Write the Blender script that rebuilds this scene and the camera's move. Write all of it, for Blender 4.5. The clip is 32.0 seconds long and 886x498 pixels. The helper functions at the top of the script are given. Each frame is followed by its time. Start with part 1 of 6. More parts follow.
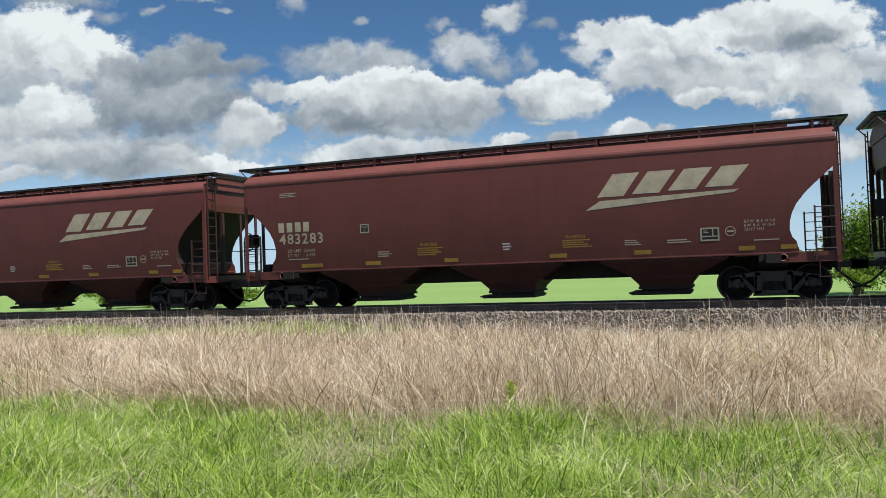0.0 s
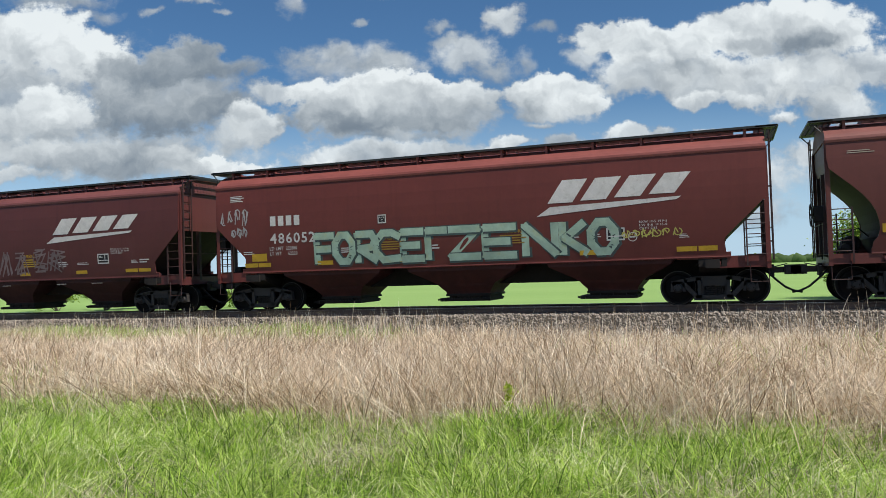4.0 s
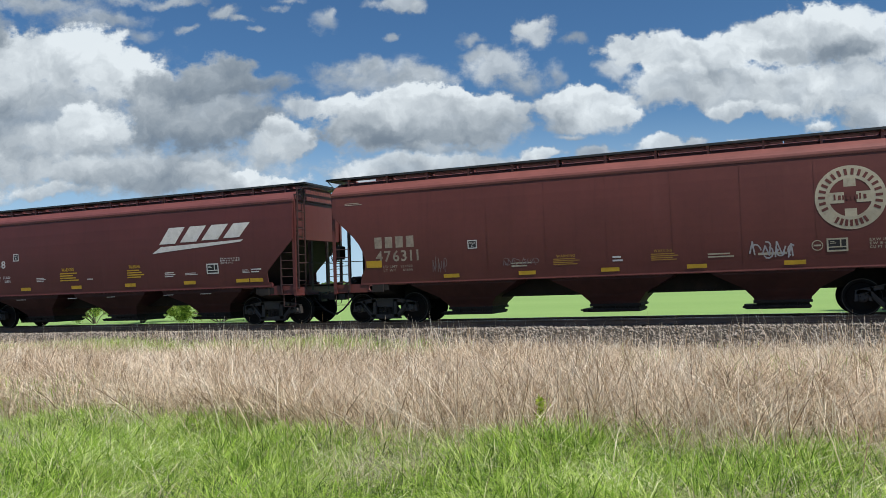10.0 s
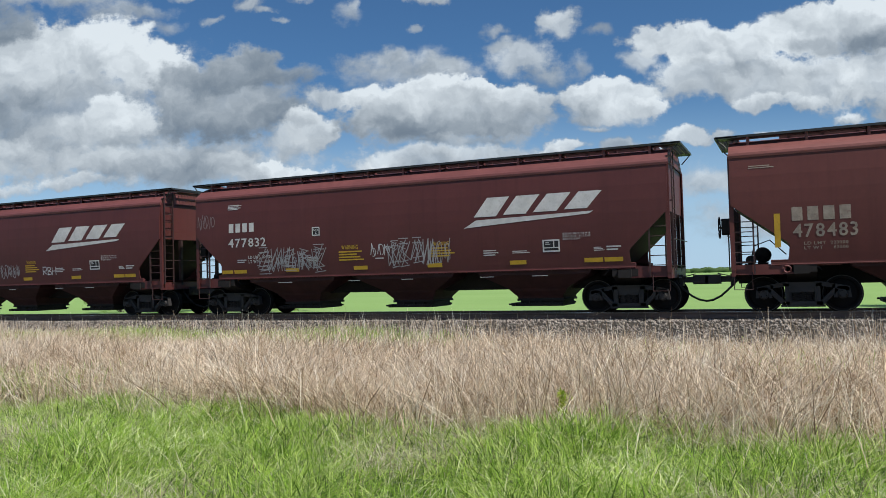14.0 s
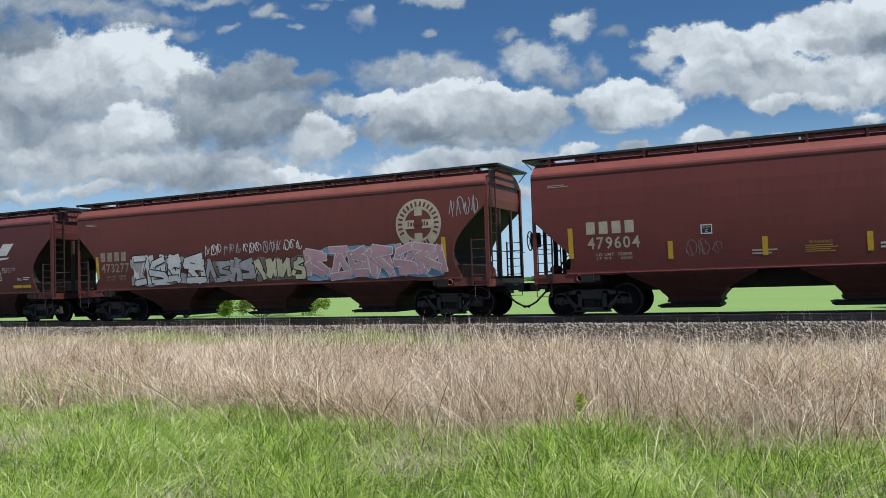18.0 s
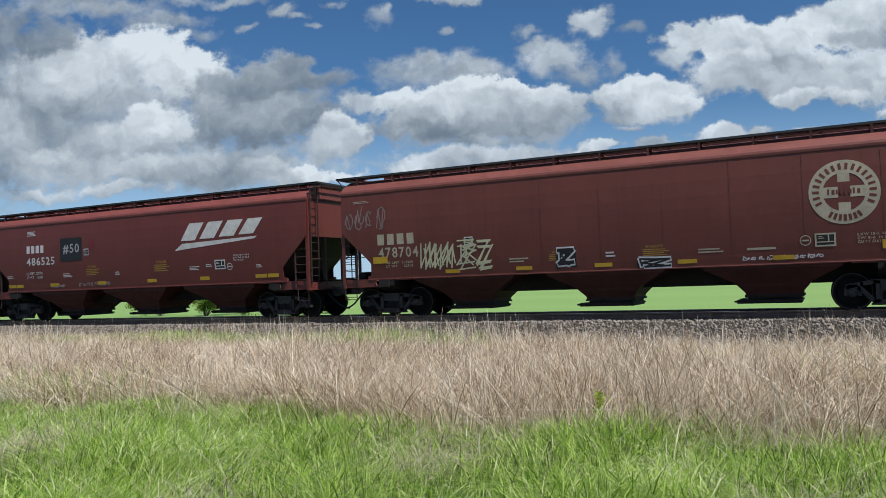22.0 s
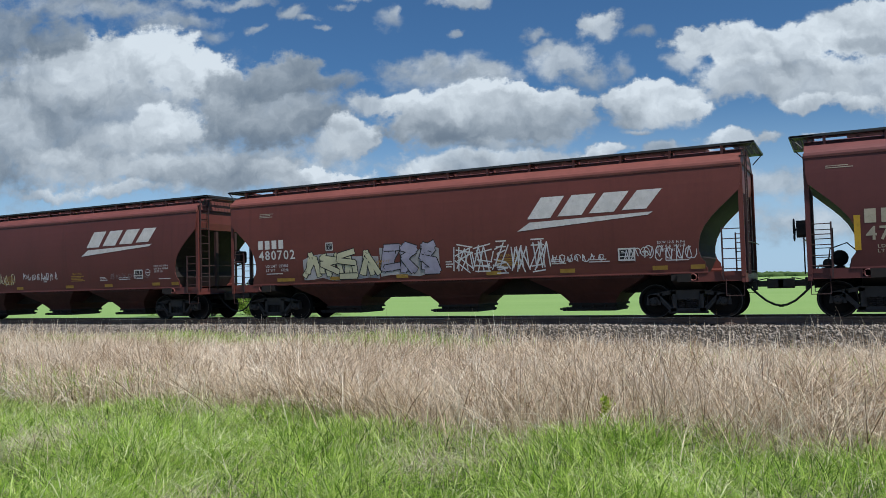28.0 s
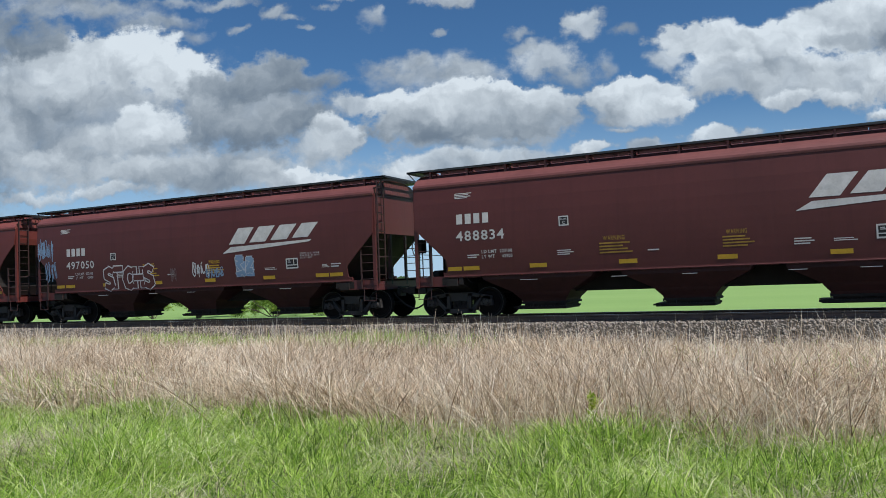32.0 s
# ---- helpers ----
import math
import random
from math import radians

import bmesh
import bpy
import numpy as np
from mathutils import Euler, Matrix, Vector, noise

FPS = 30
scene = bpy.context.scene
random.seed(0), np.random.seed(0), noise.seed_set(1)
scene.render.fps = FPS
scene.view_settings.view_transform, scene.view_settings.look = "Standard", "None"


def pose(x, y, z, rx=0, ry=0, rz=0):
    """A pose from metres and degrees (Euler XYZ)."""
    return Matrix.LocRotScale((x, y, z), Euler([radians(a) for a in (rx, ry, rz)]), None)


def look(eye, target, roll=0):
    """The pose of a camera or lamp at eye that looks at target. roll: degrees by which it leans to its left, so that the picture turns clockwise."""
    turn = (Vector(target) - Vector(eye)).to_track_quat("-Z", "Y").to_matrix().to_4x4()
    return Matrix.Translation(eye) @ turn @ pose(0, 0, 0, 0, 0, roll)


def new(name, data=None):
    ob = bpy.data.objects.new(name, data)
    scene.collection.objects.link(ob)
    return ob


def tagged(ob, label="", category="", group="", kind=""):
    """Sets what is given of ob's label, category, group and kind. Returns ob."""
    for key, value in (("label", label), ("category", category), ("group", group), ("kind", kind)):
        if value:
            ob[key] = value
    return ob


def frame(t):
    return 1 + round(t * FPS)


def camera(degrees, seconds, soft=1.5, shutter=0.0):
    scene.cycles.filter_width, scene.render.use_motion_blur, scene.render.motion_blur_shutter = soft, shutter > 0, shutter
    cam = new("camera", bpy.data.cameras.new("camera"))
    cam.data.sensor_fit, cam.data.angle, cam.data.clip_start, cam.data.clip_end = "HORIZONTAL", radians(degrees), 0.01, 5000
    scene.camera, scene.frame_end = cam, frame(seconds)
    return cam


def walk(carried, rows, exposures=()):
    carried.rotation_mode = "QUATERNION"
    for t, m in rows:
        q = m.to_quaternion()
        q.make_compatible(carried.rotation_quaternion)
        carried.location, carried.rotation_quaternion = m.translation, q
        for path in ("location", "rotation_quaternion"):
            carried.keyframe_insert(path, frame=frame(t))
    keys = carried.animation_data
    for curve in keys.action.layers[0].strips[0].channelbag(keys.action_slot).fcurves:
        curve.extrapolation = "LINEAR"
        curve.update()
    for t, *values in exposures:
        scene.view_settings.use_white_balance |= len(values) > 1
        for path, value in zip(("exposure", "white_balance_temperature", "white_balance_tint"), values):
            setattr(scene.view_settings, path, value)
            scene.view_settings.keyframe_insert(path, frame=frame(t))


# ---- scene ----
cam = camera(59.22, 32.0, soft=0.75)
EYE_Z = 1.136          # eye above the rail head
TRACK_Y = 22.91        # centre line of the track, which runs along x
walk(cam, [(t, pose(0, 0, EYE_Z, 90 + p, r, y)) for t, y, p, r in (
    (0, 20.33, 1.44, 2.09), (0.5, 20.17, 1.5, 2.13), (1, 20.03, 1.53, 2.24), (1.5, 19.95, 1.51, 2.19), (2, 19.85, 1.49, 2.06),
    (2.5, 19.77, 1.52, 2.13), (3, 19.75, 1.59, 2.17), (3.5, 19.92, 1.66, 1.99), (5.5, 20.83, 1.36, 2.02), (6, 20.53, 1.41, 2.03),
    (6.5, 20.08, 1.62, 2.13), (7, 19.74, 1.86, 2.15), (7.5, 19.57, 2.04, 2.04), (8, 19.7, 2.16, 1.88), (8.5, 20.14, 2.31, 1.94),
    (9, 20.86, 2.46, 1.88), (9.5, 21.69, 2.58, 1.92), (10, 22.49, 2.6, 1.98), (10.5, 23.25, 2.58, 1.95), (11, 24.04, 2.62, 1.71),
    (11.5, 24.61, 2.67, 1.59), (12, 25.08, 2.78, 1.44), (12.5, 25.23, 2.79, 1.37), (13, 25, 2.66, 1.4), (13.5, 24.6, 2.37, 1.4),
    (14, 24.12, 2.05, 1.54), (14.5, 23.81, 1.84, 1.66), (16.5, 24.39, 2.27, 1.82), (17, 24.85, 2.35, 1.77), (17.5, 25.19, 2.37, 1.89),
    (18, 25.32, 2.38, 1.9), (18.5, 25.3, 2.32, 2.02), (19, 25.22, 2.37, 2.05), (19.5, 25.34, 2.35, 1.97), (20, 25.63, 2.35, 2.03),
    (20.5, 26.17, 2.34, 1.93), (21, 26.62, 2.31, 1.93), (21.5, 26.78, 2.28, 2.01), (22, 26.65, 2.25, 2.09), (22.5, 26.22, 2.23, 2.11),
    (23, 25.72, 2.22, 2.13), (23.5, 25.22, 2.3, 2.11), (24, 24.96, 2.4, 1.98), (24.5, 24.91, 2.53, 1.76), (25, 25.13, 2.67, 1.69),
    (25.5, 25.58, 2.77, 1.5), (27.5, 26.93, 2.58, 1.51), (28, 27.14, 2.47, 1.55), (28.5, 27.28, 2.41, 1.66), (29, 27.5, 2.33, 1.55),
    (29.5, 27.56, 2.23, 1.72), (30, 27.6, 2.14, 1.75), (30.5, 27.43, 2.08, 2.02), (31, 27.15, 2.12, 2.03), (31.5, 26.63, 2.27, 2.23),
    (32, 26.14, 2.37, 2.2),
)], exposures=[(0, 0.15, 6820, 10), (6, 0.13, 6720, 10), (12, 0.06, 6520, 10), (20, -0.02, 6380, 10), (26, -0.07, 6250, 10), (32, -0.05, 6320, 10)])

# ---- light ----
SUN_EL, SUN_AZ = radians(57), radians(111)   # azimuth clockwise from +y
to_sun = Vector((math.sin(SUN_AZ) * math.cos(SUN_EL), math.cos(SUN_AZ) * math.cos(SUN_EL), math.sin(SUN_EL)))
sun = new("sun", bpy.data.lights.new("sun", "SUN"))
sun.data.energy, sun.data.angle, sun.data.color = 5.0, radians(0.53), (1.0, 0.95, 0.88)
sun.matrix_world = look(to_sun * 50, (0, 0, 0))


# ---- node helpers ----
def put(nt, kind, *links):
    """A node of that kind; links are (input, value or socket)."""
    n = nt.nodes.new(kind)
    for key, value in links:
        if isinstance(value, bpy.types.NodeSocket):
            nt.links.new(value, n.inputs[key])
        else:
            n.inputs[key].default_value = value
    return n


def calc(nt, op, a, b=0.0, c=0.0, clamp=False):
    n = put(nt, "ShaderNodeMath", (0, a), (1, b), (2, c))
    n.operation, n.use_clamp = op, clamp
    return n.outputs[0]


def vcalc(nt, op, a, b=(0, 0, 0), out=0):
    n = put(nt, "ShaderNodeVectorMath", (0, a), (1, b))
    n.operation = op
    return n.outputs[out]


def fbm(nt, vec, scale, detail=4.0, rough=0.55, w=None):
    n = put(nt, "ShaderNodeTexNoise", ("Vector", vec), ("Scale", scale), ("Detail", detail), ("Roughness", rough))
    if w is not None:
        n.noise_dimensions = "4D"
        nt.links.new(w, n.inputs["W"])
    return n.outputs["Fac"]


def blend(nt, fac, a, b, kind="MIX"):
    n = nt.nodes.new("ShaderNodeMix")
    n.data_type, n.blend_type = "RGBA", kind
    for key, value in ((0, fac), (6, a), (7, b)):
        if isinstance(value, bpy.types.NodeSocket):
            nt.links.new(value, n.inputs[key])
        else:
            n.inputs[key].default_value = value if key == 0 or len(value) == 4 else (*value, 1)
    return n.outputs[2]


def step(nt, x, lo, hi, smooth=True):
    n = put(nt, "ShaderNodeMapRange", (0, x), (1, lo), (2, hi), (3, 0.0), (4, 1.0))
    n.interpolation_type = "SMOOTHSTEP" if smooth else "LINEAR"
    return n.outputs[0]


# ---- sky ----
world = bpy.data.worlds.new("sky")
scene.world = world
world.use_nodes = True
wt = world.node_tree
wt.nodes.clear()
sky = wt.nodes.new("ShaderNodeTexSky")
sky.sky_type, sky.sun_disc = "NISHITA", False
sky.sun_elevation, sky.sun_rotation = SUN_EL, SUN_AZ
sky.air_density, sky.dust_density, sky.ozone_density, sky.altitude = 1.0, 0.4, 2.0, 300.0
way = put(wt, "ShaderNodeTexCoord").outputs["Generated"]
VIEW_AZ = radians(24.5)
fx, fy = (math.cos(VIEW_AZ), math.sin(VIEW_AZ), 0), (-math.sin(VIEW_AZ), math.cos(VIEW_AZ), 0)
ahead = calc(wt, "MAXIMUM", calc(wt, "ABSOLUTE", vcalc(wt, "DOT_PRODUCT", way, fy, 1)), 0.08)
cu = calc(wt, "DIVIDE", vcalc(wt, "DOT_PRODUCT", way, fx, 1), ahead)
cv = calc(wt, "DIVIDE", vcalc(wt, "DOT_PRODUCT", way, (0, 0, 1), 1), ahead)
cuv = put(wt, "ShaderNodeCombineXYZ", (0, cu), (1, cv), (2, 0.0)).outputs[0]
# billows bend the outlines of the banks
warp = put(wt, "ShaderNodeTexNoise", ("Vector", cuv), ("Scale", 15.0), ("Detail", 3.0), ("Roughness", 0.5)).outputs["Color"]
curl = put(wt, "ShaderNodeTexNoise", ("Vector", cuv), ("Scale", 55.0), ("Detail", 6.0), ("Roughness", 0.62)).outputs["Color"]
bent = vcalc(wt, "ADD", cuv, vcalc(wt, "MULTIPLY", vcalc(wt, "SUBTRACT", warp, (0.5, 0.5, 0.5)), (0.060, 0.045, 0)))
bent = vcalc(wt, "ADD", bent, vcalc(wt, "MULTIPLY", vcalc(wt, "SUBTRACT", curl, (0.5, 0.5, 0.5)), (0.024, 0.020, 0)))
crisp = calc(wt, "SUBTRACT", fbm(wt, vcalc(wt, "MULTIPLY", cuv, (1, 1.25, 1)), 34.0, 9.0, 0.62), 0.5)


def emboss(scale, du, dv, gain):
    """Sunlit and shaded flanks of billows of that size."""
    here, there = fbm(wt, bent, scale, 6.0, 0.55), fbm(wt, vcalc(wt, "ADD", bent, (du, dv, 0)), scale, 6.0, 0.55)
    return calc(wt, "MULTIPLY", calc(wt, "SUBTRACT", here, there), gain)


puff = put(wt, "ShaderNodeTexVoronoi", ("Vector", vcalc(wt, "MULTIPLY", bent, (1, 1.3, 1))), ("Scale", 26.0))
puff.feature = "SMOOTH_F1"
puff.inputs["Smoothness"].default_value = 0.5
heap = calc(wt, "SUBTRACT", 0.40, puff.outputs["Distance"])
relief = calc(wt, "MULTIPLY_ADD", heap, 0.16, calc(wt, "ADD", emboss(8.0, 0.010, 0.030, 1.5), emboss(24.0, 0.004, 0.011, 0.45)))
cover, lit = 0.0, 0.5


def bank_group():
    """The node group that lays one bank of cloud before those already there."""
    g = bpy.data.node_groups.new("cloud bank", "ShaderNodeTree")
    face = g.interface
    for key, kind in (("Place", "Vector"), ("Centre", "Vector"), ("Size", "Vector"), ("Slope", "Vector"), ("Ragged", "Float"), ("Rough", "Float"), ("Low", "Float"), ("High", "Float"), ("Dense", "Float"), ("Bright", "Float"), ("Lit", "Float"), ("Cover", "Float")):
        face.new_socket(key, in_out="INPUT", socket_type="NodeSocket" + kind)
    for key in ("Lit", "Cover"):
        face.new_socket(key, in_out="OUTPUT", socket_type="NodeSocketFloat")
    gin = g.nodes.new("NodeGroupInput").outputs
    place = vcalc(g, "MAXIMUM", gin["Place"], calc(g, "SUBTRACT", gin["Cover"], 100.0))
    off = vcalc(g, "MULTIPLY", vcalc(g, "SUBTRACT", place, gin["Centre"]), gin["Size"])
    e = calc(g, "SUBTRACT", 1.0, vcalc(g, "LENGTH", off, out=1))
    e = calc(g, "MULTIPLY_ADD", gin["Ragged"], gin["Rough"], e)
    rim = calc(g, "MULTIPLY", step(g, e, gin["Low"], gin["High"]), gin["Dense"])
    own = calc(g, "ADD", vcalc(g, "DOT_PRODUCT", off, gin["Slope"], 1), gin["Bright"])
    put(g, "NodeGroupOutput", (0, calc(g, "MULTIPLY_ADD", calc(g, "SUBTRACT", own, gin["Lit"]), rim, gin["Lit"])),
        (1, calc(g, "MULTIPLY_ADD", calc(g, "SUBTRACT", 1.0, gin["Cover"]), rim, gin["Cover"])))
    return g


BANK = bank_group()


def bank(u, v, ru, rv, bright, soft):
    """One bank of cloud: centre and half sizes as tangents, how white it is, how soft its rim."""
    global cover, lit
    n = wt.nodes.new("ShaderNodeGroup")
    n.node_tree = BANK
    for key, value in (("Centre", (u, v, 0)), ("Size", (1 / ru, 1 / rv, 0)), ("Slope", (0.05, 0.26 - 0.14 * soft, 0)), ("Rough", 0.9 + 0.9 * soft),
                       ("Low", -0.04 - 0.30 * soft), ("High", 0.20 + 0.80 * soft), ("Dense", 1.0 - 0.25 * soft), ("Bright", bright)):
        n.inputs[key].default_value = value
    for key, value in (("Place", bent), ("Ragged", crisp), ("Lit", lit), ("Cover", cover)):
        if isinstance(value, float):
            n.inputs[key].default_value = value
        else:
            wt.links.new(value, n.inputs[key])
    lit, cover = n.outputs["Lit"], n.outputs["Cover"]


bank(-0.535, 0.383, 0.115, 0.020, 0.52, 0.90)
bank(-0.468, 0.371, 0.085, 0.015, 0.59, 0.80)
bank(-0.398, 0.351, 0.069, 0.014, 0.63, 0.70)
bank(-0.343, 0.330, 0.026, 0.009, 0.55, 0.95)
bank(-0.513, 0.401, 0.123, 0.020, 0.57, 0.80)
bank(-0.491, 0.225, 0.254, 0.096, 0.57, 0.50)
bank(-0.624, 0.210, 0.154, 0.100, 0.49, 0.60)
bank(-0.337, 0.158, 0.200, 0.038, 0.63, 0.50)
bank(-0.535, 0.163, 0.123, 0.031, 0.53, 0.70)
bank(-0.550, 0.297, 0.100, 0.048, 0.79, 0.25)
bank(-0.483, 0.306, 0.061, 0.038, 0.93, 0.10)
bank(-0.421, 0.305, 0.065, 0.042, 1.00, 0.05)
bank(-0.369, 0.285, 0.058, 0.037, 1.00, 0.04)
bank(-0.328, 0.277, 0.035, 0.023, 0.96, 0.28)
bank(-0.535, 0.323, 0.054, 0.022, 0.90, 0.15)
bank(-0.557, 0.340, 0.048, 0.026, 0.28, 0.45)
bank(-0.632, 0.344, 0.069, 0.061, 0.26, 0.50)
bank(-0.469, 0.261, 0.100, 0.026, 0.67, 0.70)
bank(-0.535, 0.255, 0.085, 0.029, 0.57, 0.80)
bank(-0.624, 0.247, 0.085, 0.038, 0.47, 0.70)
bank(-0.255, 0.226, 0.104, 0.048, 0.28, 0.30)
bank(-0.314, 0.257, 0.060, 0.035, 0.28, 0.28)
bank(-0.244, 0.277, 0.051, 0.029, 0.32, 0.10)
bank(-0.196, 0.267, 0.057, 0.017, 0.34, 0.40)
bank(-0.284, 0.267, 0.031, 0.022, 0.22, 0.55)
bank(-0.234, 0.213, 0.085, 0.032, 0.20, 0.45)
bank(-0.325, 0.220, 0.046, 0.034, 0.30, 0.50)
bank(-0.336, 0.239, 0.035, 0.023, 0.47, 0.60)
bank(-0.406, 0.217, 0.051, 0.032, 0.98, 0.10)
bank(-0.439, 0.206, 0.054, 0.026, 0.86, 0.30)
bank(-0.395, 0.190, 0.046, 0.014, 0.49, 0.60)
bank(-0.484, 0.202, 0.054, 0.022, 0.69, 0.60)
bank(-0.521, 0.191, 0.058, 0.015, 0.53, 0.70)
bank(-0.155, 0.196, 0.035, 0.029, 0.94, 0.10)
bank(-0.179, 0.182, 0.040, 0.020, 0.73, 0.40)
bank(-0.171, 0.213, 0.023, 0.015, 0.90, 0.25)
bank(-0.359, 0.161, 0.161, 0.020, 0.63, 0.45)
bank(-0.447, 0.161, 0.100, 0.017, 0.69, 0.40)
bank(-0.220, 0.146, 0.054, 0.014, 0.98, 0.10)
bank(-0.271, 0.156, 0.046, 0.014, 0.81, 0.30)
bank(-0.315, 0.143, 0.115, 0.014, 0.55, 0.60)
bank(-0.169, 0.140, 0.038, 0.009, 0.94, 0.25)
bank(-0.462, 0.132, 0.077, 0.011, 0.77, 0.40)
bank(-0.550, 0.182, 0.035, 0.018, 0.79, 0.40)
bank(-0.557, 0.125, 0.061, 0.009, 0.69, 0.50)
bank(-0.034, 0.270, 0.085, 0.026, 0.67, 0.75)
bank(-0.063, 0.287, 0.031, 0.017, 0.73, 0.70)
bank(0.009, 0.263, 0.054, 0.025, 0.69, 0.60)
bank(-0.100, 0.283, 0.026, 0.009, 0.59, 1.00)
bank(0.116, 0.283, 0.046, 0.026, 0.77, 0.45)
bank(0.087, 0.301, 0.020, 0.009, 0.63, 0.95)
bank(0.145, 0.263, 0.025, 0.018, 0.59, 0.95)
bank(0.189, 0.271, 0.020, 0.015, 0.53, 1.00)
bank(-0.123, 0.237, 0.046, 0.015, 0.86, 0.30)
bank(-0.065, 0.232, 0.054, 0.023, 0.98, 0.08)
bank(0.009, 0.234, 0.069, 0.023, 0.96, 0.06)
bank(0.060, 0.236, 0.054, 0.020, 1.00, 0.05)
bank(0.104, 0.224, 0.051, 0.025, 0.92, 0.10)
bank(0.001, 0.212, 0.127, 0.037, 0.59, 0.15)
bank(-0.065, 0.208, 0.049, 0.031, 0.67, 0.25)
bank(0.110, 0.201, 0.048, 0.025, 0.63, 0.30)
bank(0.008, 0.195, 0.123, 0.020, 0.26, 0.45)
bank(-0.021, 0.210, 0.085, 0.012, 0.47, 0.70)
bank(0.074, 0.197, 0.069, 0.014, 0.34, 0.60)
bank(0.022, 0.177, 0.100, 0.011, 0.36, 0.60)
bank(-0.023, 0.151, 0.092, 0.022, 0.81, 0.30)
bank(0.043, 0.159, 0.069, 0.014, 0.77, 0.40)
bank(-0.074, 0.142, 0.046, 0.012, 0.75, 0.40)
bank(0.102, 0.161, 0.035, 0.012, 0.71, 0.50)
bank(0.167, 0.163, 0.038, 0.011, 0.94, 0.20)
bank(0.134, 0.157, 0.031, 0.008, 0.86, 0.30)
bank(0.195, 0.234, 0.051, 0.025, 0.98, 0.06)
bank(0.242, 0.224, 0.060, 0.026, 0.94, 0.08)
bank(0.282, 0.212, 0.026, 0.014, 0.90, 0.15)
bank(0.227, 0.204, 0.065, 0.017, 0.71, 0.40)
bank(0.198, 0.209, 0.035, 0.017, 0.59, 0.50)
bank(0.208, 0.186, 0.023, 0.005, 0.67, 0.60)
bank(0.167, 0.324, 0.031, 0.020, 0.79, 0.37)
bank(0.152, 0.334, 0.017, 0.014, 0.75, 0.45)
bank(0.225, 0.315, 0.017, 0.008, 0.53, 0.95)
bank(0.079, 0.317, 0.018, 0.008, 0.55, 0.85)
bank(-0.021, 0.321, 0.008, 0.005, 0.57, 0.85)
bank(-0.109, 0.349, 0.022, 0.012, 0.53, 0.95)
bank(-0.102, 0.361, 0.011, 0.008, 0.59, 0.85)
bank(-0.237, 0.360, 0.026, 0.013, 0.79, 0.45)
bank(-0.213, 0.349, 0.014, 0.006, 0.63, 0.75)
bank(-0.282, 0.336, 0.013, 0.006, 0.55, 0.85)
bank(-0.171, 0.361, 0.011, 0.005, 0.48, 1.00)
bank(-0.017, 0.368, 0.035, 0.012, 0.79, 0.45)
bank(0.008, 0.361, 0.015, 0.009, 0.73, 0.55)
bank(-0.298, 0.378, 0.034, 0.008, 0.65, 0.65)
bank(-0.195, 0.332, 0.009, 0.004, 0.43, 1.00)
bank(-0.357, 0.378, 0.038, 0.006, 0.53, 1.00)
bank(-0.150, 0.370, 0.015, 0.005, 0.43, 1.00)
bank(0.296, 0.300, 0.048, 0.023, 0.95, 0.10)
bank(0.347, 0.291, 0.058, 0.031, 0.96, 0.08)
bank(0.273, 0.275, 0.026, 0.018, 0.77, 0.55)
bank(0.405, 0.290, 0.054, 0.032, 0.96, 0.07)
bank(0.479, 0.306, 0.061, 0.040, 1.00, 0.05)
bank(0.538, 0.327, 0.069, 0.035, 1.00, 0.05)
bank(0.596, 0.310, 0.077, 0.046, 0.92, 0.10)
bank(0.353, 0.250, 0.077, 0.031, 0.86, 0.20)
bank(0.425, 0.241, 0.077, 0.038, 0.79, 0.20)
bank(0.505, 0.239, 0.085, 0.040, 0.77, 0.20)
bank(0.585, 0.244, 0.077, 0.043, 0.79, 0.25)
bank(0.416, 0.212, 0.035, 0.014, 0.92, 0.20)
bank(0.475, 0.212, 0.038, 0.012, 0.86, 0.30)
bank(0.397, 0.263, 0.061, 0.011, 0.59, 0.95)
bank(0.522, 0.289, 0.069, 0.014, 0.51, 0.60)
bank(0.580, 0.292, 0.061, 0.018, 0.47, 0.60)
bank(0.484, 0.254, 0.077, 0.011, 0.59, 0.95)
bank(0.312, 0.231, 0.031, 0.014, 0.67, 0.60)
bank(0.548, 0.219, 0.046, 0.012, 0.71, 0.50)
bank(0.539, 0.192, 0.028, 0.012, 0.90, 0.25)
bank(0.328, 0.173, 0.046, 0.010, 0.90, 0.25)
bank(0.371, 0.176, 0.023, 0.008, 0.81, 0.35)
bank(0.437, 0.177, 0.023, 0.006, 0.77, 0.40)
bank(0.269, 0.160, 0.034, 0.011, 0.79, 0.40)
bank(0.233, 0.162, 0.018, 0.011, 0.81, 0.40)
bank(0.619, 0.206, 0.054, 0.028, 0.81, 0.30)
bank(0.666, 0.257, 0.085, 0.038, 0.85, 0.30)
bank(0.688, 0.146, 0.092, 0.031, 0.81, 0.40)
bank(0.594, 0.141, 0.069, 0.028, 0.81, 0.40)
bank(0.231, 0.121, 0.035, 0.026, 0.77, 0.60)
bank(0.369, 0.118, 0.092, 0.023, 0.77, 0.60)
bank(0.499, 0.114, 0.085, 0.028, 0.77, 0.60)
bank(0.193, 0.071, 0.092, 0.023, 0.73, 0.70)
bank(0.439, 0.065, 0.123, 0.026, 0.75, 0.70)
bank(0.064, 0.115, 0.061, 0.015, 0.75, 0.50)
bank(-0.170, 0.095, 0.092, 0.015, 0.71, 0.60)
bank(-0.396, 0.093, 0.154, 0.014, 0.69, 0.60)
bank(-0.067, 0.100, 0.069, 0.014, 0.71, 0.60)
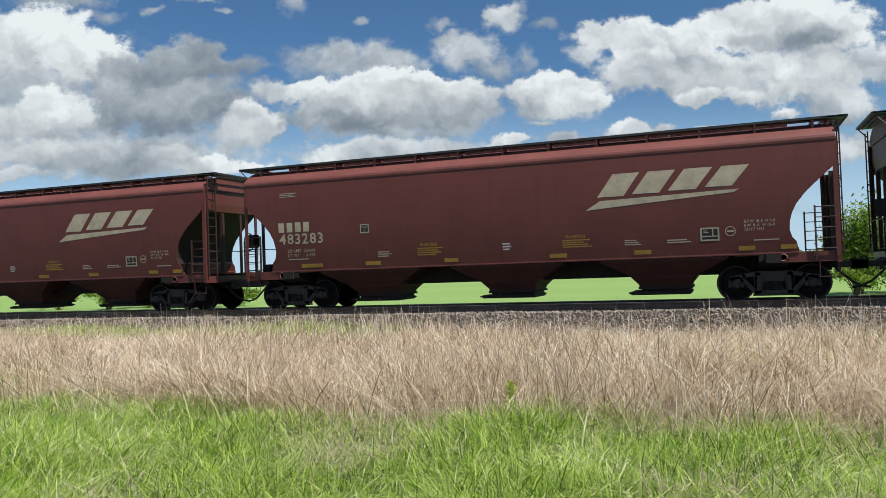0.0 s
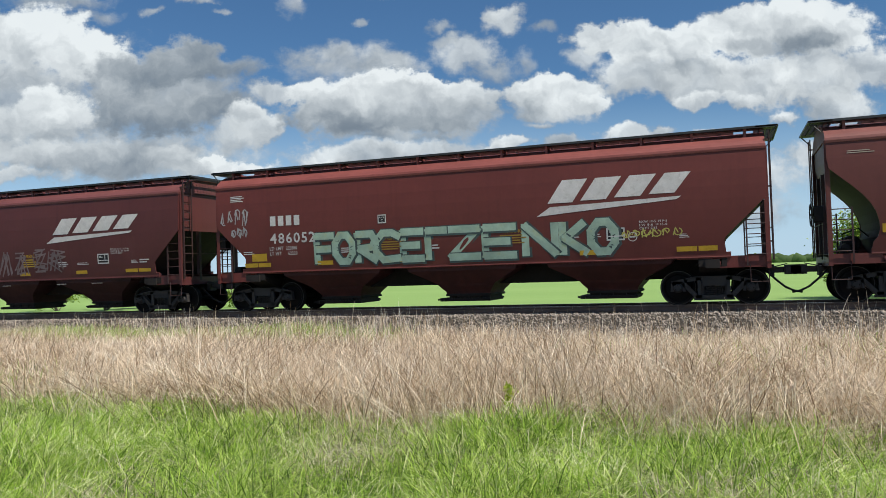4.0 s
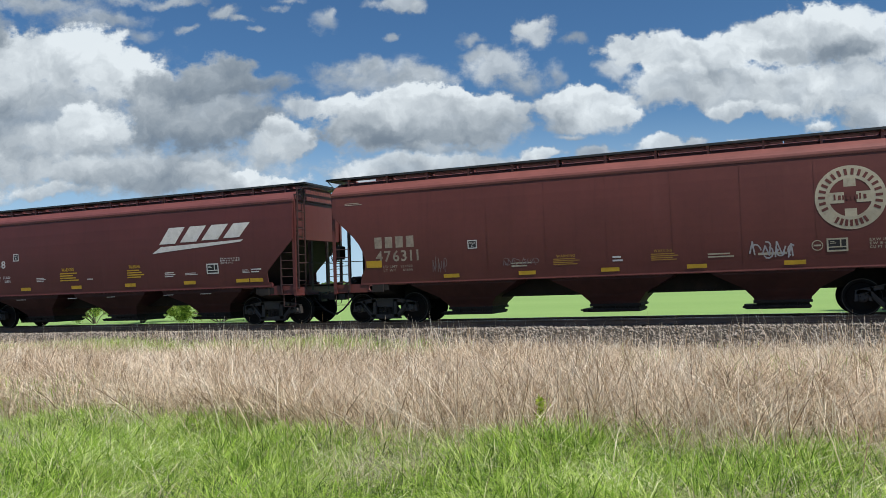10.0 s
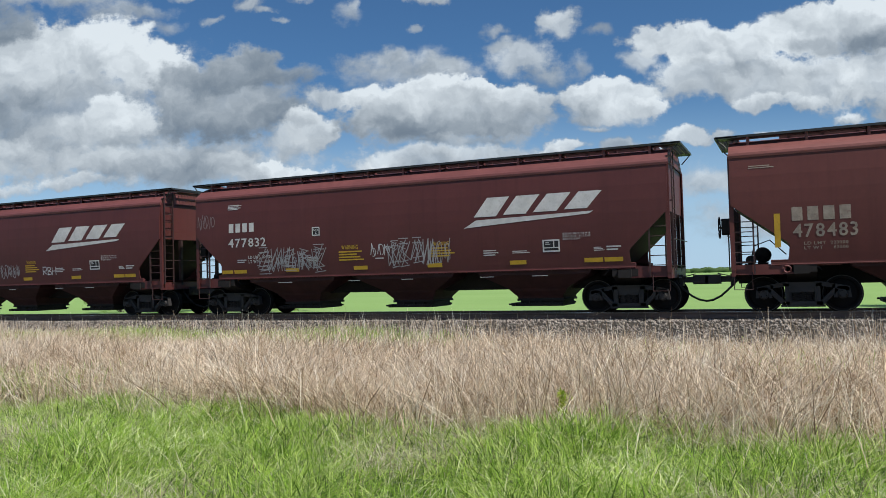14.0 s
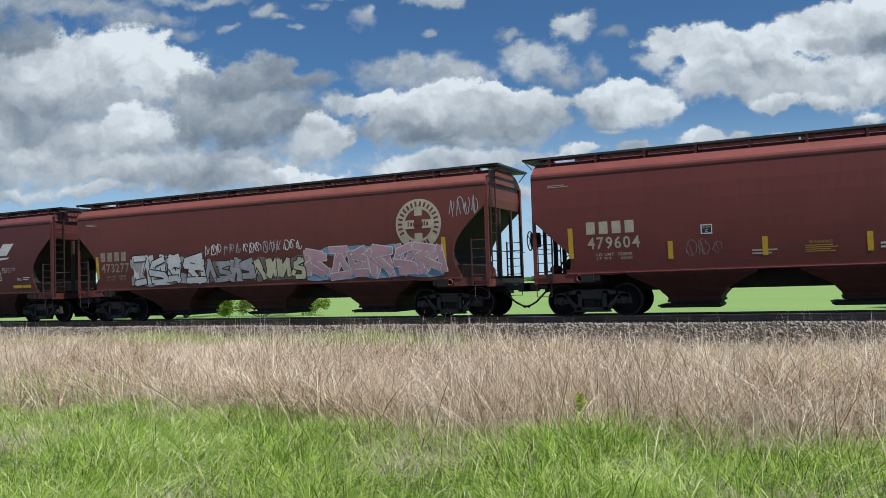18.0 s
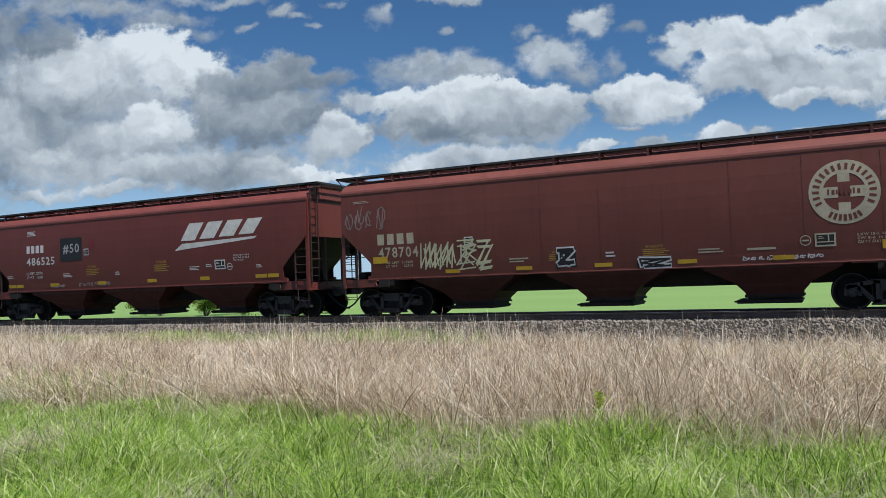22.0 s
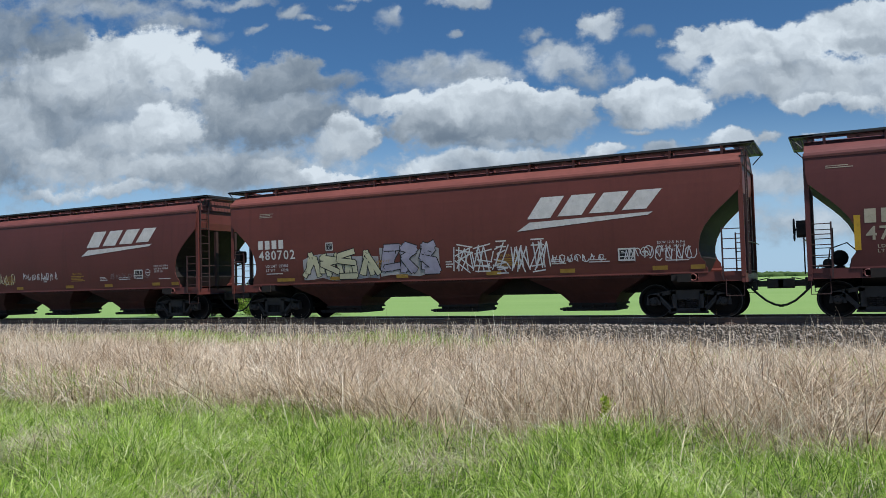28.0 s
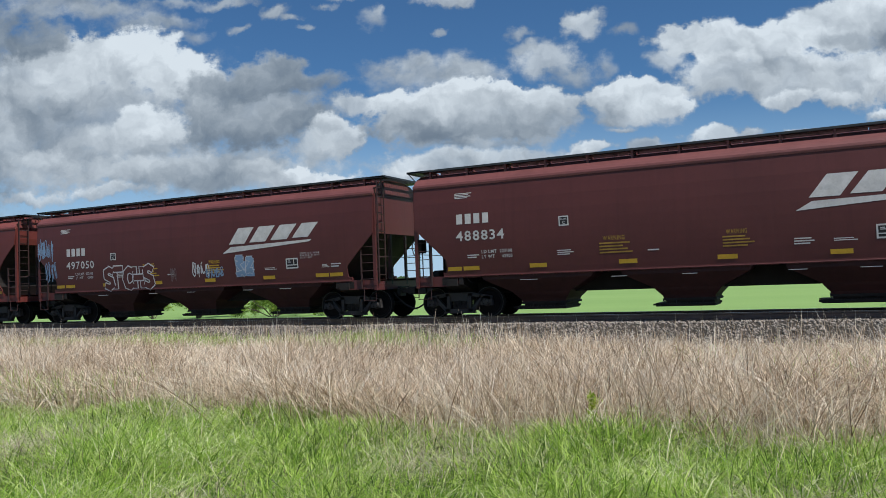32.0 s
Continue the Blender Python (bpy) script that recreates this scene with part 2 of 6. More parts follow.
bank(-0.698, 0.286, 0.092, 0.061, 0.42, 0.50)
bank(-0.712, 0.182, 0.108, 0.054, 0.47, 0.60)
# clouds outside the view: loose fields higher up and round about
wide = step(wt, fbm(wt, vcalc(wt, "MULTIPLY", way, (1, 1, 1.8)), 3.2, 6.0, 0.55), 0.53, 0.66)
side = calc(wt, "MAXIMUM", step(wt, calc(wt, "ABSOLUTE", cu), 0.66, 0.8), step(wt, cv, 0.42, 0.5))
cover = calc(wt, "MAXIMUM", cover, calc(wt, "MULTIPLY", wide, side))
tone = calc(wt, "ADD", calc(wt, "MULTIPLY", lit, 0.92), relief, clamp=True)
tone = calc(wt, "POWER", tone, 1.45)
cloud = blend(wt, tone, (0.165, 0.215, 0.275), (0.72, 0.79, 0.84))
SKY_STRENGTH = 0.085
blue = vcalc(wt, "MULTIPLY", sky.outputs[0], (SKY_STRENGTH * 0.48, SKY_STRENGTH * 0.76, SKY_STRENGTH * 0.98))
ground_haze = step(wt, cv, 0.26, 0.0)
blue = blend(wt, calc(wt, "MULTIPLY", ground_haze, 0.80), blue, (0.46, 0.64, 0.83))
shown = put(wt, "ShaderNodeBackground", (0, blend(wt, cover, blue, cloud)), (1, 1.0))
put(wt, "ShaderNodeOutputWorld", (0, shown.outputs[0]))


# ---- materials ----
def surface(name, rgb, rough=0.6, metal=0.0, vary=0.25, grain=18.0, stain=1.3, bump=0.15, island=0.0, second=None, spec=0.4, streak=0.0):
    """Paint, steel, wood or stone with grain, large stains and fine relief, in metres."""
    m = bpy.data.materials.new(name)
    m.use_nodes = True
    nt = m.node_tree
    bsdf = nt.nodes["Principled BSDF"]
    co = put(nt, "ShaderNodeTexCoord").outputs["Object"]
    rnd = calc(nt, "MULTIPLY", put(nt, "ShaderNodeObjectInfo").outputs["Random"], 37.0)
    fine = fbm(nt, co, grain, 5.0, 0.6, rnd)
    big = fbm(nt, co, stain, 4.0, 0.6, rnd)
    dark = tuple(c * (1 - vary) for c in rgb)
    light = tuple(min(1, c * (1 + vary)) for c in rgb)
    col = blend(nt, step(nt, big, 0.3, 0.7), dark, light)
    if second:
        col = blend(nt, step(nt, fbm(nt, co, stain * 2.3, 6.0, 0.65, rnd), 0.52, 0.72), col, second)
    if streak:
        run = fbm(nt, vcalc(nt, "MULTIPLY", co, (5.0, 5.0, 0.22)), 1.0, 5.0, 0.6, rnd)
        col = blend(nt, calc(nt, "MULTIPLY", step(nt, run, 0.48, 0.75), streak), col, tuple(c * 0.45 for c in rgb))
        wash = fbm(nt, vcalc(nt, "MULTIPLY", co, (2.2, 2.2, 0.5)), 1.0, 6.0, 0.65, rnd)
        col = blend(nt, calc(nt, "MULTIPLY", step(nt, wash, 0.55, 0.8), streak * 0.7), col, tuple(min(1, c * 1.3 + 0.025) for c in rgb))
    col = blend(nt, 0.35, col, blend(nt, fine, tuple(c * 0.6 for c in rgb), tuple(min(1, c * 1.4) for c in rgb)))
    if island:
        k = put(nt, "ShaderNodeNewGeometry").outputs["Random Per Island"]
        col = blend(nt, k, col, tuple(min(1, c * (1 + island)) for c in rgb))
    nt.links.new(col, bsdf.inputs["Base Color"])
    nt.links.new(calc(nt, "ADD", rough - 0.12, calc(nt, "MULTIPLY", fine, 0.24)), bsdf.inputs["Roughness"])
    bsdf.inputs["Metallic"].default_value = metal
    bsdf.inputs["Specular IOR Level"].default_value = spec
    if bump:
        b = put(nt, "ShaderNodeBump", ("Strength", bump), ("Distance", 0.01), ("Height", fine))
        nt.links.new(b.outputs[0], bsdf.inputs["Normal"])
    return m


def blades(name, stops, rough=0.6, translucent=0.25, clump=0.5):
    """Leaves, blades and stems: each island takes its own shade, patches vary over metres."""
    m = bpy.data.materials.new(name)
    m.use_nodes = True
    nt = m.node_tree
    bsdf = nt.nodes["Principled BSDF"]
    k = put(nt, "ShaderNodeNewGeometry").outputs["Random Per Island"]
    co = put(nt, "ShaderNodeTexCoord").outputs["Object"]
    patch = fbm(nt, co, clump, 4.0, 0.6)
    ramp = nt.nodes.new("ShaderNodeValToRGB")
    nt.links.new(calc(nt, "ADD", calc(nt, "MULTIPLY", k, 0.95), calc(nt, "MULTIPLY", calc(nt, "SUBTRACT", patch, 0.5), 1.0), clamp=True), ramp.inputs[0])
    ramp.color_ramp.elements[0].color, ramp.color_ramp.elements[1].color = (*stops[0], 1), (*stops[-1], 1)
    for i, c in enumerate(stops[1:-1]):
        ramp.color_ramp.elements.new((i + 1) / (len(stops) - 1)).color = (*c, 1)
    nt.links.new(ramp.outputs[0], bsdf.inputs["Base Color"])
    bsdf.inputs["Roughness"].default_value = rough
    bsdf.inputs["Specular IOR Level"].default_value = 0.25
    if translucent:
        tr = put(nt, "ShaderNodeBsdfTranslucent", (0, ramp.outputs[0]))
        mix = put(nt, "ShaderNodeMixShader", (0, translucent), (1, bsdf.outputs[0]), (2, tr.outputs[0]))
        nt.links.new(mix.outputs[0], nt.nodes["Material Output"].inputs[0])
    return m


REDS = {
    "brown": (0.118, 0.033, 0.028), "maroon": (0.100, 0.027, 0.026), "plum": (0.079, 0.025, 0.027),
    "orange": (0.158, 0.042, 0.029), "wine": (0.136, 0.031, 0.026), "rust": (0.132, 0.036, 0.028),
}
PAINT = {k: surface("oxide red paint " + k, c, 0.5, vary=0.12, grain=9.0, stain=0.7, bump=0.06, streak=0.35) for k, c in REDS.items()}
# roof copies of the reds, about half again lighter than the sides
ROOFS = {k: surface("lighter roof paint " + k, tuple(a * 1.45 + 0.014 for a in c), 0.55, vary=0.18, grain=7.0, stain=1.1, bump=0.06, streak=0.2) for k, c in REDS.items()}
PAINT["grey"] = surface("pale grey paint", (0.47, 0.545, 0.575), 0.45, vary=0.05, grain=9.0, stain=0.8, bump=0.05, streak=0.12)
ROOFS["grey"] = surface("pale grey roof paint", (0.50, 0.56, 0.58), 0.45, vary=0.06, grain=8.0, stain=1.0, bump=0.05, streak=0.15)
# underframe grime; on the slope sheets this dark tone is painted shade
GRIME_SHADE = surface("grimy underframe steel and slope sheet shade", (0.016, 0.013, 0.012), 0.8, vary=0.35, grain=14.0, second=(0.032, 0.020, 0.016))
# body paint darkened: the shade below the sides is mixed into the colour
SHADED_PAINT = {k: surface("streaked hopper paint with shade in it " + k, tuple(a * 0.42 + 0.004 for a in c), 0.75, vary=0.3, grain=10.0, stain=1.6, streak=0.5) for k, c in REDS.items()}
SHADED_PAINT["grey"] = surface("streaked grey hopper paint with shade in it", (0.30, 0.30, 0.285), 0.7, vary=0.2, grain=10.0, stain=1.6, streak=0.4)
LADDER = surface("dark ladder paint", (0.045, 0.022, 0.022), 0.6, vary=0.25, grain=14.0)
CAST = surface("cast truck steel", (0.040, 0.037, 0.036), 0.65, vary=0.3, grain=25.0, second=(0.055, 0.042, 0.034), bump=0.3)
WHEEL = surface("wheel steel", (0.009, 0.0085, 0.009), 0.75, vary=0.3, grain=25.0, second=(0.020, 0.014, 0.011), spec=0.15)
TREAD = surface("polished wheel rim", (0.060, 0.057, 0.055), 0.45, 0.6, vary=0.2, grain=30.0)
GRATE = surface("galvanised walkway grating", (0.055, 0.058, 0.062), 0.5, 0.5, vary=0.2)
RAILSIDE = surface("rusty rail", (0.15, 0.10, 0.08), 0.8, vary=0.3, grain=30.0, stain=2.0)
RAILTOP = surface("polished rail head", (0.40, 0.39, 0.38), 0.25, 0.9, vary=0.15, grain=40.0)
TIE = surface("creosoted tie", (0.085, 0.067, 0.055), 0.85, vary=0.35, grain=30.0, stain=2.5, bump=0.5)
STONE = surface("crushed ballast stone", (0.105, 0.092, 0.079), 0.85, vary=0.4, grain=30.0, stain=3.0, bump=0.4, island=2.6)
HOSE = surface("black rubber hose", (0.015, 0.015, 0.016), 0.6, vary=0.2)
YELLOW = surface("yellow reflective sheeting", (0.56, 0.34, 0.03), 0.45, vary=0.15, grain=30.0, stain=3.0, second=(0.36, 0.22, 0.03), bump=0)
ORANGE = surface("amber reflective sheeting", (0.72, 0.40, 0.08), 0.45, vary=0.12, grain=30.0, stain=3.0, bump=0)
OCHRE = surface("faded yellow stencil paint", (0.34, 0.20, 0.035), 0.6, vary=0.3, grain=30.0, stain=4.0, bump=0)
WHITE = surface("white stencil paint", (0.58, 0.57, 0.56), 0.55, vary=0.15, grain=30.0, stain=4.0, second=(0.42, 0.40, 0.39), bump=0)
TAN = surface("yellowed lettering paint", (0.40, 0.36, 0.27), 0.6, vary=0.2, grain=30.0, stain=3.0, second=(0.27, 0.22, 0.16), bump=0)
FADED = surface("worn lettering paint", (0.30, 0.25, 0.20), 0.65, vary=0.35, grain=22.0, stain=5.0, second=(0.17, 0.09, 0.07), bump=0)
PALE_INK = surface("worn grey stencil paint", (0.25, 0.27, 0.28), 0.5, vary=0.3, bump=0)
INK = surface("black stencil paint", (0.02, 0.02, 0.022), 0.5, vary=0.3, bump=0)
SPRAY = {
    "white": surface("white spray paint", (0.62, 0.62, 0.63), 0.5, vary=0.15, grain=12.0, stain=3.0, bump=0),
    "silver": surface("silver spray paint", (0.36, 0.35, 0.36), 0.45, vary=0.25, grain=12.0, stain=3.0, bump=0),
    "grey": surface("thin grey spray paint", (0.20, 0.15, 0.15), 0.6, vary=0.3, grain=12.0, stain=3.0, bump=0),
    "black": surface("black spray paint", (0.016, 0.016, 0.018), 0.5, vary=0.3, bump=0),
    "blue": surface("pale blue spray paint", (0.22, 0.33, 0.48), 0.5, vary=0.2, bump=0),
    "pink": surface("pink spray paint", (0.50, 0.30, 0.34), 0.5, vary=0.2, bump=0),
    "green": surface("green spray paint", (0.20, 0.44, 0.24), 0.5, vary=0.25, stain=2.0, bump=0),
    "mint": surface("pale mint spray paint", (0.36, 0.50, 0.40), 0.5, vary=0.25, grain=6.0, stain=1.5, second=(0.44, 0.47, 0.22), bump=0),
    "lilac": surface("pale lilac spray paint", (0.33, 0.31, 0.40), 0.5, vary=0.25, grain=8.0, stain=2.0, bump=0),
    "teal": surface("dark teal spray paint", (0.055, 0.085, 0.085), 0.55, vary=0.35, grain=8.0, stain=1.6, second=(0.12, 0.035, 0.035), bump=0),
    "cream": surface("cream spray paint", (0.52, 0.50, 0.34), 0.5, vary=0.2, bump=0),
    "yellow": surface("yellow spray paint", (0.50, 0.46, 0.12), 0.5, vary=0.2, bump=0),
    "red": surface("dark red spray paint", (0.16, 0.02, 0.025), 0.5, vary=0.2, bump=0),
}
BARK = surface("bark", (0.10, 0.08, 0.06), 0.9, vary=0.3, grain=30.0, bump=0.6)
LEAF = blades("spring leaves", [(0.05, 0.10, 0.015), (0.17, 0.28, 0.035), (0.40, 0.50, 0.10)], 0.5, 0.4, 1.5)
WOODS = blades("far woods", [(0.03, 0.06, 0.02), (0.06, 0.11, 0.035), (0.10, 0.16, 0.05)], 0.8, 0.0, 0.02)
GREEN = blades("lush grass blades", [(0.07, 0.13, 0.020), (0.23, 0.39, 0.050), (0.42, 0.61, 0.095), (0.62, 0.75, 0.22), (0.90, 0.90, 0.62)], 0.36, 0.45, 0.9)
STRAW = blades("dry grass stems", [(0.14, 0.088, 0.048), (0.42, 0.30, 0.185), (0.74, 0.595, 0.43), (0.94, 0.825, 0.645), (0.98, 0.945, 0.84)], 0.5, 0.3, 0.6)
BLEACHED = blades("weathered pale straw", [(0.22, 0.175, 0.11), (0.55, 0.48, 0.35), (0.80, 0.74, 0.60)], 0.55, 0.3, 1.2)
WEED = blades("yellow-green weed", [(0.36, 0.50, 0.05), (0.52, 0.62, 0.08)], 0.5, 0.3, 1.0)


# ---- mesh building ----
class Shape:
    """Collects points and faces in metres and makes one mesh of them."""

    def __init__(self):
        self.v, self.f, self.smooth = [], [], []

    def add(self, pts, faces, smooth=False):
        o = len(self.v)
        self.v += [tuple(p) for p in pts]
        self.f += [tuple(o + i for i in f) for f in faces]
        self.smooth += [smooth] * len(faces)
        return self

    def box(self, x0, x1, y0, y1, z0, z1, c=0.0):
        """A box; c cuts its edges along x."""
        if not c:
            p = [(x, y, z) for x in (x0, x1) for y in (y0, y1) for z in (z0, z1)]
            return self.add(p, [(0, 1, 3, 2), (4, 6, 7, 5), (0, 4, 5, 1), (2, 3, 7, 6), (0, 2, 6, 4), (1, 5, 7, 3)])
        ring = [(y0 + c, z0), (y1 - c, z0), (y1, z0 + c), (y1, z1 - c), (y1 - c, z1), (y0 + c, z1), (y0, z1 - c), (y0, z0 + c)]
        return self.along_x(ring, x0, x1)

    def along_x(self, ring, x0, x1):
        n = len(ring)
        p = [(x0, y, z) for y, z in ring] + [(x1, y, z) for y, z in ring]
        return self.add(p, [(i, (i + 1) % n, n + (i + 1) % n, n + i) for i in range(n)] + [tuple(range(n))[::-1], tuple(range(n, 2 * n))])

    def along_y(self, ring, y0, y1):
        n = len(ring)
        p = [(x, y0, z) for x, z in ring] + [(x, y1, z) for x, z in ring]
        return self.add(p, [(i, (i + 1) % n, n + (i + 1) % n, n + i) for i in range(n)] + [tuple(range(n))[::-1], tuple(range(n, 2 * n))])

    def tube(self, pts, r, n=6):
        """A round bar through the points."""
        pts = [Vector(p) for p in pts]
        rings = []
        for i, p in enumerate(pts):
            d = (pts[min(i + 1, len(pts) - 1)] - pts[max(i - 1, 0)]).normalized()
            a = d.orthogonal().normalized() if abs(d.z) > 0.9 else d.cross(Vector((0, 0, 1))).normalized()
            b = d.cross(a)
            rings += [p + r * (math.cos(2 * math.pi * k / n) * a + math.sin(2 * math.pi * k / n) * b) for k in range(n)]
        m = len(pts)
        f = [(i * n + k, i * n + (k + 1) % n, (i + 1) * n + (k + 1) % n, (i + 1) * n + k) for i in range(m - 1) for k in range(n)]
        self.add(rings, f + [tuple(range(n))[::-1], tuple(range((m - 1) * n, m * n))], n > 6)
        return self

    def lathe(self, profile, at, n=24, axis="y"):
        """Turns (radius, offset) points about an axis through the point at."""
        p = []
        for r, o in profile:
            for k in range(n):
                c, s = r * math.cos(2 * math.pi * k / n), r * math.sin(2 * math.pi * k / n)
                q = (c, o, s) if axis == "y" else (o, c, s) if axis == "x" else (c, s, o)
                p.append((q[0] + at[0], q[1] + at[1], q[2] + at[2]))
        m = len(profile)
        f = [(i * n + k, i * n + (k + 1) % n, (i + 1) * n + (k + 1) % n, (i + 1) * n + k) for i in range(m - 1) for k in range(n)]
        return self.add(p, f + [tuple(range(n))[::-1], tuple(range((m - 1) * n, m * n))])

    def strip(self, rows):
        """A sheet through rows of points of equal number."""
        n = len(rows[0])
        f = [(i * n + k, i * n + k + 1, (i + 1) * n + k + 1, (i + 1) * n + k) for i in range(len(rows) - 1) for k in range(n - 1)]
        return self.add([p for r in rows for p in r], f)

    def mesh(self, name):
        me = bpy.data.meshes.new(name)
        me.from_pydata(self.v, [], self.f)
        bm = bmesh.new()
        bm.from_mesh(me)
        bmesh.ops.recalc_face_normals(bm, faces=bm.faces)
        bm.to_mesh(me)
        bm.free()
        for poly, s in zip(me.polygons, self.smooth):
            poly.use_smooth = s
        return me


def bulk(name, verts, faces4=None, faces3=None, material=None):
    """A large mesh from arrays."""
    me = bpy.data.meshes.new(name)
    f4 = np.zeros((0, 4), int) if faces4 is None else faces4
    f3 = np.zeros((0, 3), int) if faces3 is None else faces3
    loops = np.concatenate([f4.ravel(), f3.ravel()]).astype(np.int32)
    sizes = np.concatenate([np.full(len(f4), 4), np.full(len(f3), 3)]).astype(np.int32)
    me.vertices.add(len(verts))
    me.vertices.foreach_set("co", np.asarray(verts, np.float32).ravel())
    me.loops.add(len(loops))
    me.loops.foreach_set("vertex_index", loops)
    me.polygons.add(len(sizes))
    me.polygons.foreach_set("loop_start", np.concatenate([[0], np.cumsum(sizes)[:-1]]).astype(np.int32))
    me.update(calc_edges=True)
    if material:
        me.materials.append(material)
    return me


def part(name, mesh, material, parent=None, label=""):
    """One mesh as an object of its own, under its thing. The material sits on the object, so meshes can be shared."""
    ob = new(name, mesh)
    if material:
        if not mesh.materials:
            mesh.materials.append(None)
        ob.material_slots[0].link = "OBJECT"
        ob.material_slots[0].material = material
    if parent:
        ob.parent = parent
    if label:
        ob["label"] = label
    return ob


KEPT = {}


def shared(key, build):
    """The mesh of that key, built once."""
    if key not in KEPT:
        KEPT[key] = build(Shape()).mesh(key[0] if isinstance(key, tuple) else key)
    return KEPT[key]


# ---- ground ----
def ground_z(x, y):
    """Height of the ground: lawn, shallow ditch, ballast bank, field."""
    prof_y = (-400, 2, 8, 12, 16, 19.3, 21.15, 24.65, 26.6, 30, 60, 4000)
    prof_z = (-0.46, -0.46, -0.46, -0.52, -0.60, -0.66, -0.21, -0.21, -0.85, -0.95, -1.0, -1.1)
    return np.interp(y, prof_y, prof_z)


def rolling(x, y):
    near = np.exp(-((y - 9) / 9.0) ** 2)
    return near * 0.05 * (np.sin(x * 1.1 + 0.4 * y) + np.sin(0.7 * y - x * 0.53 + 1.0) + 0.5 * np.sin(2.3 * x + 1.9 * y))


def height(x, y):
    return ground_z(x, y) + rolling(x, y)


gx = np.concatenate([[-4000, -1500, -700, -300, -150, -90], np.arange(-66, 31, 1.0), [45, 70, 150, 300, 700, 1500, 4000]])
gy = np.concatenate([[-400, -100, -30, -8, 0], np.arange(2, 19, 0.8), [19.3, 20.2, 21.15, 22, 23.8, 24.65, 25.6, 26.6, 28, 30, 34, 40, 50, 60, 80, 120, 200, 400, 900, 2000, 4000]])
GX, GY = np.meshgrid(gx, gy)
gv = np.stack([GX, GY, height(GX, GY)], -1).reshape(-1, 3)
nx, ny = len(gx), len(gy)
gi = (np.arange(ny - 1)[:, None] * nx + np.arange(nx - 1)[None]).ravel()
soil = bpy.data.materials.new("meadow, ballast and field")
soil.use_nodes = True
st = soil.node_tree
sco = put(st, "ShaderNodeTexCoord").outputs["Object"]
sy = put(st, "ShaderNodeSeparateXYZ", (0, sco)).outputs[1]
wob = calc(st, "MULTIPLY", calc(st, "SUBTRACT", fbm(st, sco, 0.6, 5.0), 0.5), 2.4)
syw = calc(st, "ADD", sy, wob)
lawn = blend(st, fbm(st, sco, 9.0, 6.0, 0.7), (0.035, 0.07, 0.010), (0.13, 0.23, 0.035))
thatch = blend(st, fbm(st, sco, 14.0, 6.0, 0.75), (0.035, 0.026, 0.017), (0.17, 0.125, 0.08))
gravel = blend(st, fbm(st, sco, 24.0, 4.0, 0.8), (0.022, 0.019, 0.016), (0.09, 0.078, 0.066))
crop = blend(st, fbm(st, vcalc(st, "MULTIPLY", sco, (0.02, 0.09, 0)), 1.0, 5.0, 0.6), (0.20, 0.33, 0.10), (0.29, 0.43, 0.15))
crop = blend(st, calc(st, "MULTIPLY", fbm(st, sco, 3.0, 5.0, 0.8), 0.4), crop, (0.13, 0.24, 0.05))
scol = blend(st, step(st, syw, 6.9, 7.9), lawn, thatch)
scol = blend(st, step(st, syw, 15.6, 16.8), scol, gravel)
scol = blend(st, step(st, syw, 26.2, 27.4), scol, crop)
st.links.new(scol, st.nodes["Principled BSDF"].inputs["Base Color"])
st.nodes["Principled BSDF"].inputs["Roughness"].default_value = 0.9
st.nodes["Principled BSDF"].inputs["Specular IOR Level"].default_value = 0.15
sb = put(st, "ShaderNodeBump", ("Strength", 0.5), ("Distance", 0.03), ("Height", fbm(st, sco, 16.0, 6.0, 0.7)))
st.links.new(sb.outputs[0], st.nodes["Principled BSDF"].inputs["Normal"])
ground = new("ground", bulk("ground", gv, np.stack([gi, gi + 1, gi + nx + 1, gi + nx], 1), None, soil))
tagged(ground, "grassy verge, ballast bank and flat green crop field", "ground", kind="structure")

# ---- track ----
track = tagged(new("railroad_track"), "single straight railway track on crushed grey stone ballast", "track", kind="structure")
track.location = (0, TRACK_Y, 0)
RAIL = [(-0.07, -0.172), (0.07, -0.172), (0.07, -0.155), (0.012, -0.135), (0.010, -0.05), (0.036, -0.038), (0.037, -0.006), (0.03, 0.0), (-0.03, 0.0), (-0.037, -0.006), (-0.036, -0.038), (-0.010, -0.05), (-0.012, -0.135), (-0.07, -0.155)]
for ys in (-0.7535, 0.7535):
    part("rail", Shape().along_x([(y + ys, z) for y, z in RAIL], -620, 620).mesh("rail"), RAILSIDE, track, "rusty brown steel rail")
    part("rail_head", Shape().box(-620, 620, ys - 0.03, ys + 0.03, 0.0005, 0.0035).mesh("rail_head"), RAILTOP, track, "shiny worn running surface")
tie_mesh = shared("tie", lambda s: s.box(-0.115, 0.115, -1.3, 1.3, -0.36, -0.176, 0.012))
plate_mesh = shared("tie_plate", lambda s: s.box(-0.09, 0.09, -0.16, 0.16, -0.177, -0.168).box(-0.03, -0.01, -0.12, -0.085, -0.168, -0.135).box(0.01, 0.03, 0.085, 0.12, -0.168, -0.135))

# ---- grain hopper cars ----
RISE = {"L": 1.245, "D": 1.245, "R": 1.26, "M": 1.29, "S": 1.29, "W": 1.27, "E": 1.245}   # lower edge of the side sheets


def side_y(z):
    """Half width of the gently bowed side at that height."""
    return 1.455 + 0.13 * (1 - ((z - 2.9) / 1.7) ** 2)


